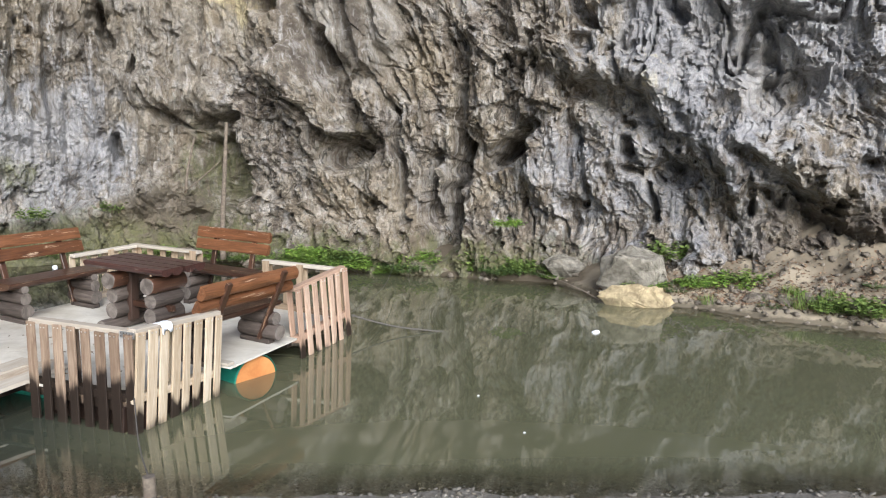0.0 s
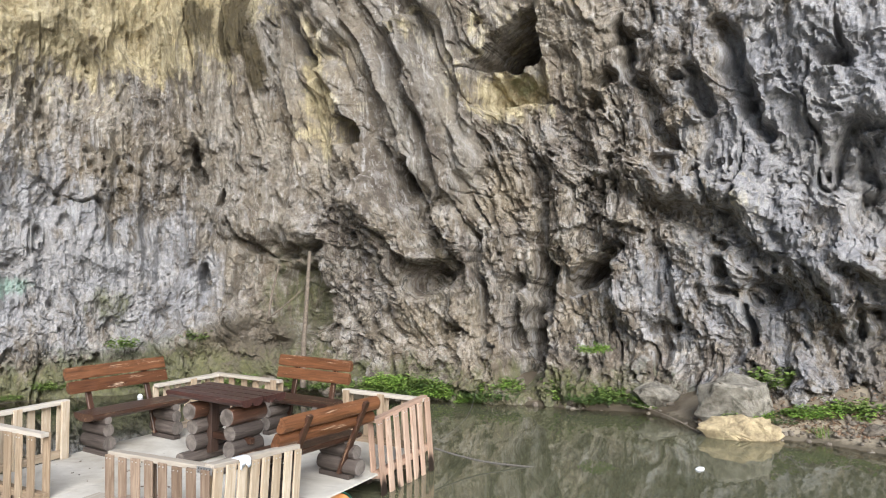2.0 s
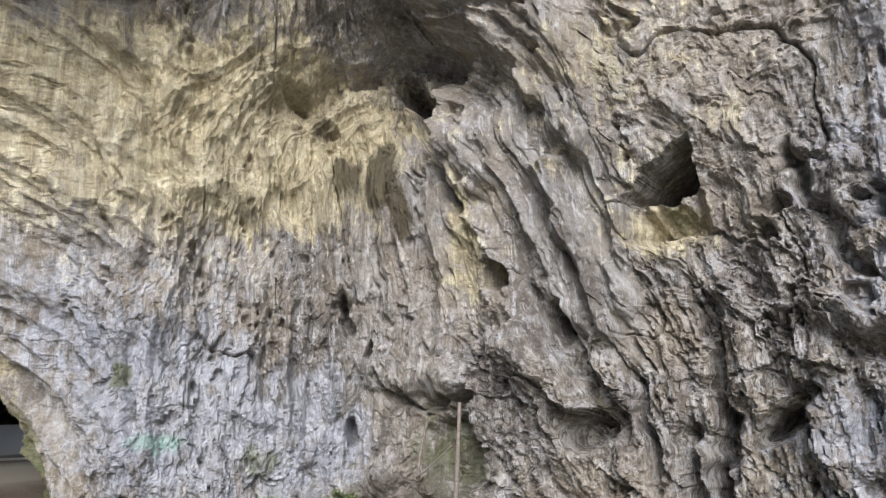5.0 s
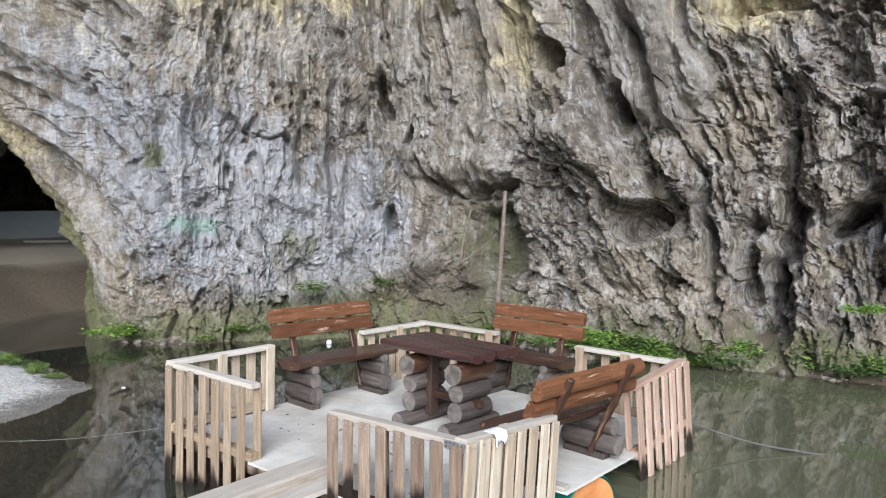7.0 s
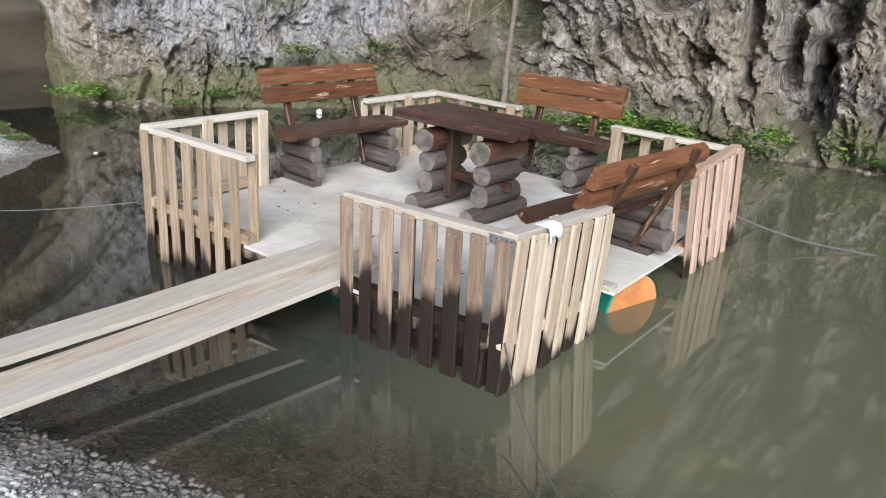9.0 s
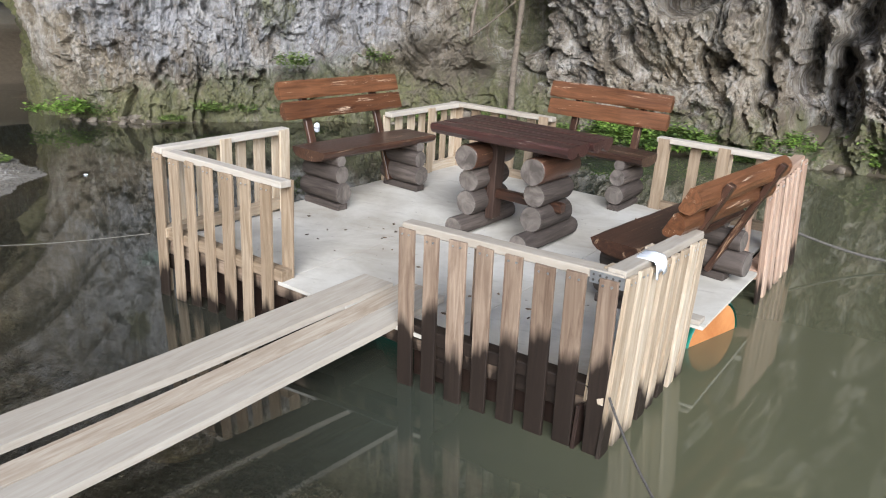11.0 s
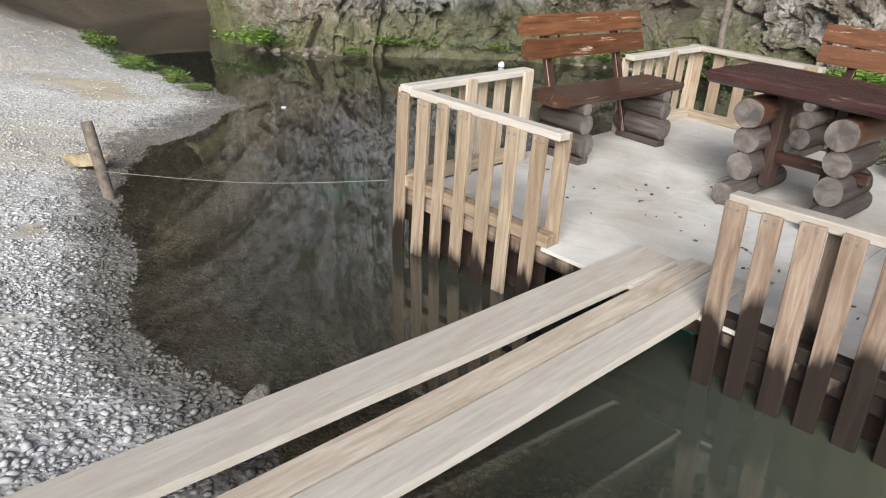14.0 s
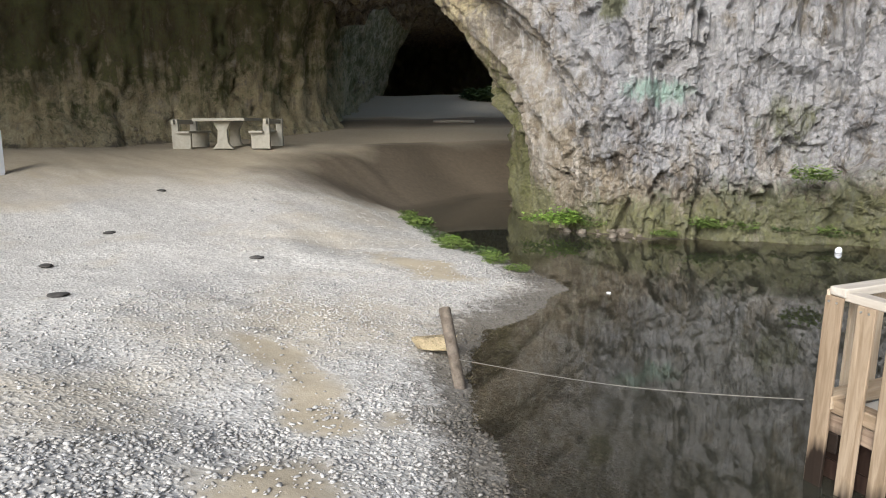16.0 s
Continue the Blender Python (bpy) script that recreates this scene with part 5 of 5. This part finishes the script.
def plant(kind, x, y, z, size, i):
    me = KINDS[kind][i % len(KINDS[kind])]
    ob = new(kind, me)
    ob.matrix_basis = pose(x, y, z, 0, 0, 47.0 * i) @ Matrix.Diagonal((size, size, size, 1))
    return tagged(ob, LABELS[kind], "plant", "plants along the water")


def shore_y(x):
    return float(np.interp(x, [-12.8, -11.2, -10.1, -8.6, -5.0, -3.5, -2.1, 0, 1.5, 2.2, 3.6, 4.3, 5.5, 8.6], [14.25, 14.25, 15.3, 16.2, 16.3, 14.95, 14.95, 14.45, 13.9, 12.45, 11.75, 11.15, 10.4, 9.3]))


def ground_at(x, y):
    return float(ground_height(np.array([x]), np.array([y]))[0][0])


rng = random.Random(11)
for i in range(70):
    x = rng.choice((rng.uniform(-3.5, -0.6), rng.uniform(-3.3, -1.0), rng.uniform(0.0, 1.7)))
    y = shore_y(x) + rng.uniform(0.02, 0.45)
    plant(rng.choice(("fern_clump", "herb_clump", "herb_clump", "dark_herb_clump")), x, y, ground_at(x, y) + 0.02, rng.uniform(0.4, 1.15), i)
for i in range(30):
    x = rng.uniform(-12.6, -3.6)
    y = shore_y(x) + rng.uniform(-0.15, 0.15)
    plant(rng.choice(("fern_clump", "herb_clump", "dark_herb_clump")), x, y, 0.05 + rng.uniform(0, 0.22), rng.uniform(0.35, 0.8), i)
for i in range(24):
    x = rng.uniform(2.6, 7.5)
    y = shore_y(x) + rng.uniform(0.1, 0.8)
    plant(rng.choice(("herb_clump", "grass_tuft", "dark_herb_clump", "grass_tuft")), x, y, ground_at(x, y), rng.uniform(0.35, 0.7), i)
for i, (x, y, z, s) in enumerate(((4.16, 12.3, 0.27, 1.1), (4.45, 12.2, 0.27, 0.9), (3.65, 12.3, 0.26, 0.8), (3.4, 13.3, 0.55, 1.1), (0.7, 14.3, 1.0, 0.8), (-9.0, 15.4, 1.0, 0.9), (-12.75, 13.95, 0.2, 1.3), (-7.7, 16.2, 1.1, 0.9), (-3.3, 15.2, 0.3, 1.1))):
    plant("herb_clump", x, y, z, s, i)
for i, (x, y) in enumerate(((5.06, 11.0), (5.3, 10.85), (4.8, 11.15), (5.45, 10.65), (5.7, 10.55), (6.0, 10.5))):
    plant("grass_tuft" if i % 2 == 0 else "herb_clump", x, y, ground_at(x, y), 0.85, i)
for i in range(14):
    t = i / 13
    x = -10.9 - 5.2 * t + rng.uniform(-0.12, 0.12)
    y = float(np.interp(-x, [9.75, 10.8, 12.5, 15.4, 17.0], [10.5, 11.2, 11.8, 13.25, 14.3])) - rng.uniform(0.25, 0.55)
    plant(rng.choice(("herb_clump", "fern_clump", "dark_herb_clump")), x, y, ground_at(x, y), rng.uniform(0.4, 0.75), i)


def bare_trunk(points, r0, r1, label):
    """A thin leaning trunk with a taper."""
    bm, rings = bmesh.new(), []
    pts, _ = curve_through(points, 0.12)
    for i, p in enumerate(pts):
        r = r0 + (r1 - r0) * i / (len(pts) - 1)
        rings.append([bm.verts.new((p[0] + r * math.cos(k * math.pi / 5) * (1 + 0.1 * math.sin(i * 1.7 + k)), p[1] + r * math.sin(k * math.pi / 5), p[2])) for k in range(10)])
    for a, b in zip(rings, rings[1:]):
        for k in range(10):
            bm.faces.new((a[k], a[(k + 1) % 10], b[(k + 1) % 10], b[k])).smooth = True
    bm.faces.new(rings[-1]), bm.faces.new(rings[0][::-1])
    ob = new("tree_trunk", mesh_from(bm, "tree_trunk", BARK))
    return tagged(ob, label, "tree trunk")


bare_trunk([(-5.22, 15.9, 0.1), (-5.2, 15.95, 1.0), (-5.13, 16.0, 2.0), (-5.08, 16.1, 3.05)], 0.065, 0.035, "bare grey leafless trunk leaning on the rock wall")
bare_trunk([(-5.95, 15.9, 1.5), (-5.9, 15.95, 2.0), (-5.75, 16.05, 2.7)], 0.035, 0.02, "thin bare branch standing against the rock wall")
bare_trunk([(-5.95, 15.85, 1.55), (-5.6, 15.85, 1.8), (-5.2, 15.9, 2.15)], 0.03, 0.015, "thin broken branch lying across the rock wall")
bare_trunk([(2.15, 12.25, 0.0), (1.75, 12.7, 0.16), (1.2, 13.2, 0.3)], 0.02, 0.012, "thin dead branch leaning from the bank into the water")

# floating litter
for nm, x, y, s, lab in (("plastic_cup", -8.46, 15.16, 0.055, "white plastic cup floating on the pond"), ("paper_scrap", 1.75, 10.2, 0.065, "white scrap floating on the pond"), ("twig_scrap", -9.3, 10.6, 0.028, "small pale scrap floating by the gravel tip"), ("leaf_scrap", 0.2, 7.6, 0.014, "small pale leaf floating on the pond"), ("leaf_scrap", 0.6, 6.65, 0.014, "small pale leaf floating on the pond")):
    ob = new(nm, mesh_from(lumpy(s, x, (1.0, 0.7, 0.35 if s > 0.056 or s < 0.055 else 0.9), 2), nm, CLOTH, smooth_shade=True))
    ob.matrix_basis = pose(x, y, 0.03 if s == 0.055 else 0.008, 0, 0, 30)
    tagged(ob, lab, "litter")


def picnic_set(m):
    """A concrete table between two benches with panel ends."""
    t = thing("picnic_set", m, "pale concrete picnic table with two benches by the cave wall", "picnic table")
    part("tabletop", slab((-0.75, -0.9, 0.74), (0.75, 0.9, 0.82), 0.012), CONCRETE, t)
    for y in (-0.55, 0.55):
        part("pedestal", prism([(-0.30, 0.0), (0.30, 0.0), (0.16, 0.15), (0.13, 0.5), (0.26, 0.738), (-0.26, 0.738), (-0.13, 0.5), (-0.16, 0.15)], "y", y - 0.07, y + 0.07, 0.0, 3), CONCRETE, t)
    for sx in (-1, 1):
        part("bench_seat", slab((sx * 1.05 - 0.2, -0.9, 0.42), (sx * 1.05 + 0.2, 0.9, 0.48), 0.01), CONCRETE, t)
        part("bench_back", slab((sx * 1.34 - 0.04, -0.9, 0.66), (sx * 1.34 + 0.04, 0.9, 0.78), 0.01), CONCRETE, t)
        for y in (-0.7, 0.7):
            part("bench_end", prism([(sx * 0.88, 0.0), (sx * 1.42, 0.0), (sx * 1.42, 0.80), (sx * 1.24, 0.80), (sx * 1.22, 0.418), (sx * 0.86, 0.418)], "y", y - 0.06, y + 0.06, 0.0, 3), CONCRETE, t)
    return t


picnic_set(pose(-22.3, 12.85, ground_at(-22.3, 12.85) - 0.02, 0, 0, 44) @ Matrix.Diagonal((0.86, 0.86, 0.92, 1)))
post = new("white_post", mesh_from(slab((-0.09, -0.09, 0), (0.09, 0.09, 0.85), 0.012), "white_post", CLOTH))
post.matrix_basis = pose(-20.6, 7.2, ground_at(-20.6, 7.2) - 0.02, 0, 0, 20)
tagged(post, "short white post standing on the gravel", "post")
fallen = new("fallen_branch", mesh_from(log((-0.9, 0, 0), (0.9, 0, 0), 0.06, 10), "fallen_branch", PALE_ROPE, PALE_ROPE))
fallen.matrix_basis = pose(-25.2, 23.6, ground_at(-25.2, 23.6) + 0.05, 0, 0, 15)
tagged(fallen, "bleached branch lying on the cave floor", "branch")
for i in range(18):
    t = rng.uniform(0, 1)
    x, y = -33.5 - 4 * t + rng.uniform(-0.8, 0.8), 36.5 + 3.5 * t + rng.uniform(-0.8, 0.8)
    ob = plant("dark_herb_clump", x, y, ground_at(x, y), rng.uniform(3.0, 6.0), i)
    ob.name = "bush"
    tagged(ob, "green bush growing on the slope beyond the tunnel", "bush", "bushes beyond the tunnel")


def leaf_litter():
    """Dry leaves and twigs strewn over the bank, one mesh."""
    r = random.Random(3)
    bm = bmesh.new()
    spots = []
    while len(spots) < 9000:
        x = r.uniform(2.2, 9.5)
        y = shore_y(min(x, 8.6)) + abs(r.gauss(0, 0.9)) + 0.1
        if y < 13.2:
            spots.append((x, y))
    xy = np.array(spots)
    heights = ground_height(xy[:, 0], xy[:, 1])[0]
    for (x, y), h in zip(spots, heights):
        z = float(h) + 0.012
        a, L = r.uniform(0, 6.28), r.uniform(0.012, 0.036)
        w = L * r.uniform(0.15, 0.6)
        c, s = math.cos(a), math.sin(a)
        v = [bm.verts.new((x + p * c - q * s, y + p * s + q * c, z + r.uniform(-0.008, 0.025))) for p, q in ((-L, 0), (0, w), (L, 0), (0, -w))]
        bm.faces.new(v)
    ob = new("leaf_litter", mesh_from(bm, "leaf_litter", LITTER))
    return tagged(ob, "dry brown leaves and twigs strewn over the bank", "leaf litter", kind="stuff")


leaf_litter()


def deck_crumbs():
    """Dry leaf scraps lying on the raft, one mesh."""
    r = random.Random(8)
    bm = bmesh.new()
    for _ in range(45):
        x, y = r.choice(((r.gauss(1.25, 0.30), r.gauss(1.0, 0.35)), (r.gauss(2.4, 0.35), r.gauss(0.6, 0.2)), (r.uniform(0.6, 3.2), r.uniform(0.4, 3.1))))
        if not (0.15 < x < 3.3 and 0.2 < y < 3.4):
            continue
        a, L = r.uniform(0, 6.28), r.uniform(0.006, 0.018)
        w = L * r.uniform(0.3, 0.7)
        c, q = math.cos(a), math.sin(a)
        ring = [(x + u * c - v * q, y + u * q + v * c) for u, v in ((-L, 0), (-0.2 * L, w), (L, 0.1 * w), (0.1 * L, -w))]
        low = [bm.verts.new((u, v, 0.001)) for u, v in ring]
        high = [bm.verts.new((u, v, 0.004 + r.uniform(0, 0.006))) for u, v in ring]
        bm.faces.new(low[::-1]), bm.faces.new(high)
        for k in range(4):
            bm.faces.new((low[k], low[(k + 1) % 4], high[(k + 1) % 4], high[k]))
    ob = new("leaf_crumbs", mesh_from(bm, "leaf_crumbs", CRUMB))
    ob.matrix_basis = RAFT
    return tagged(ob, "dark dry leaf scraps strewn on the raft deck", "leaf litter", kind="stuff")


deck_crumbs()
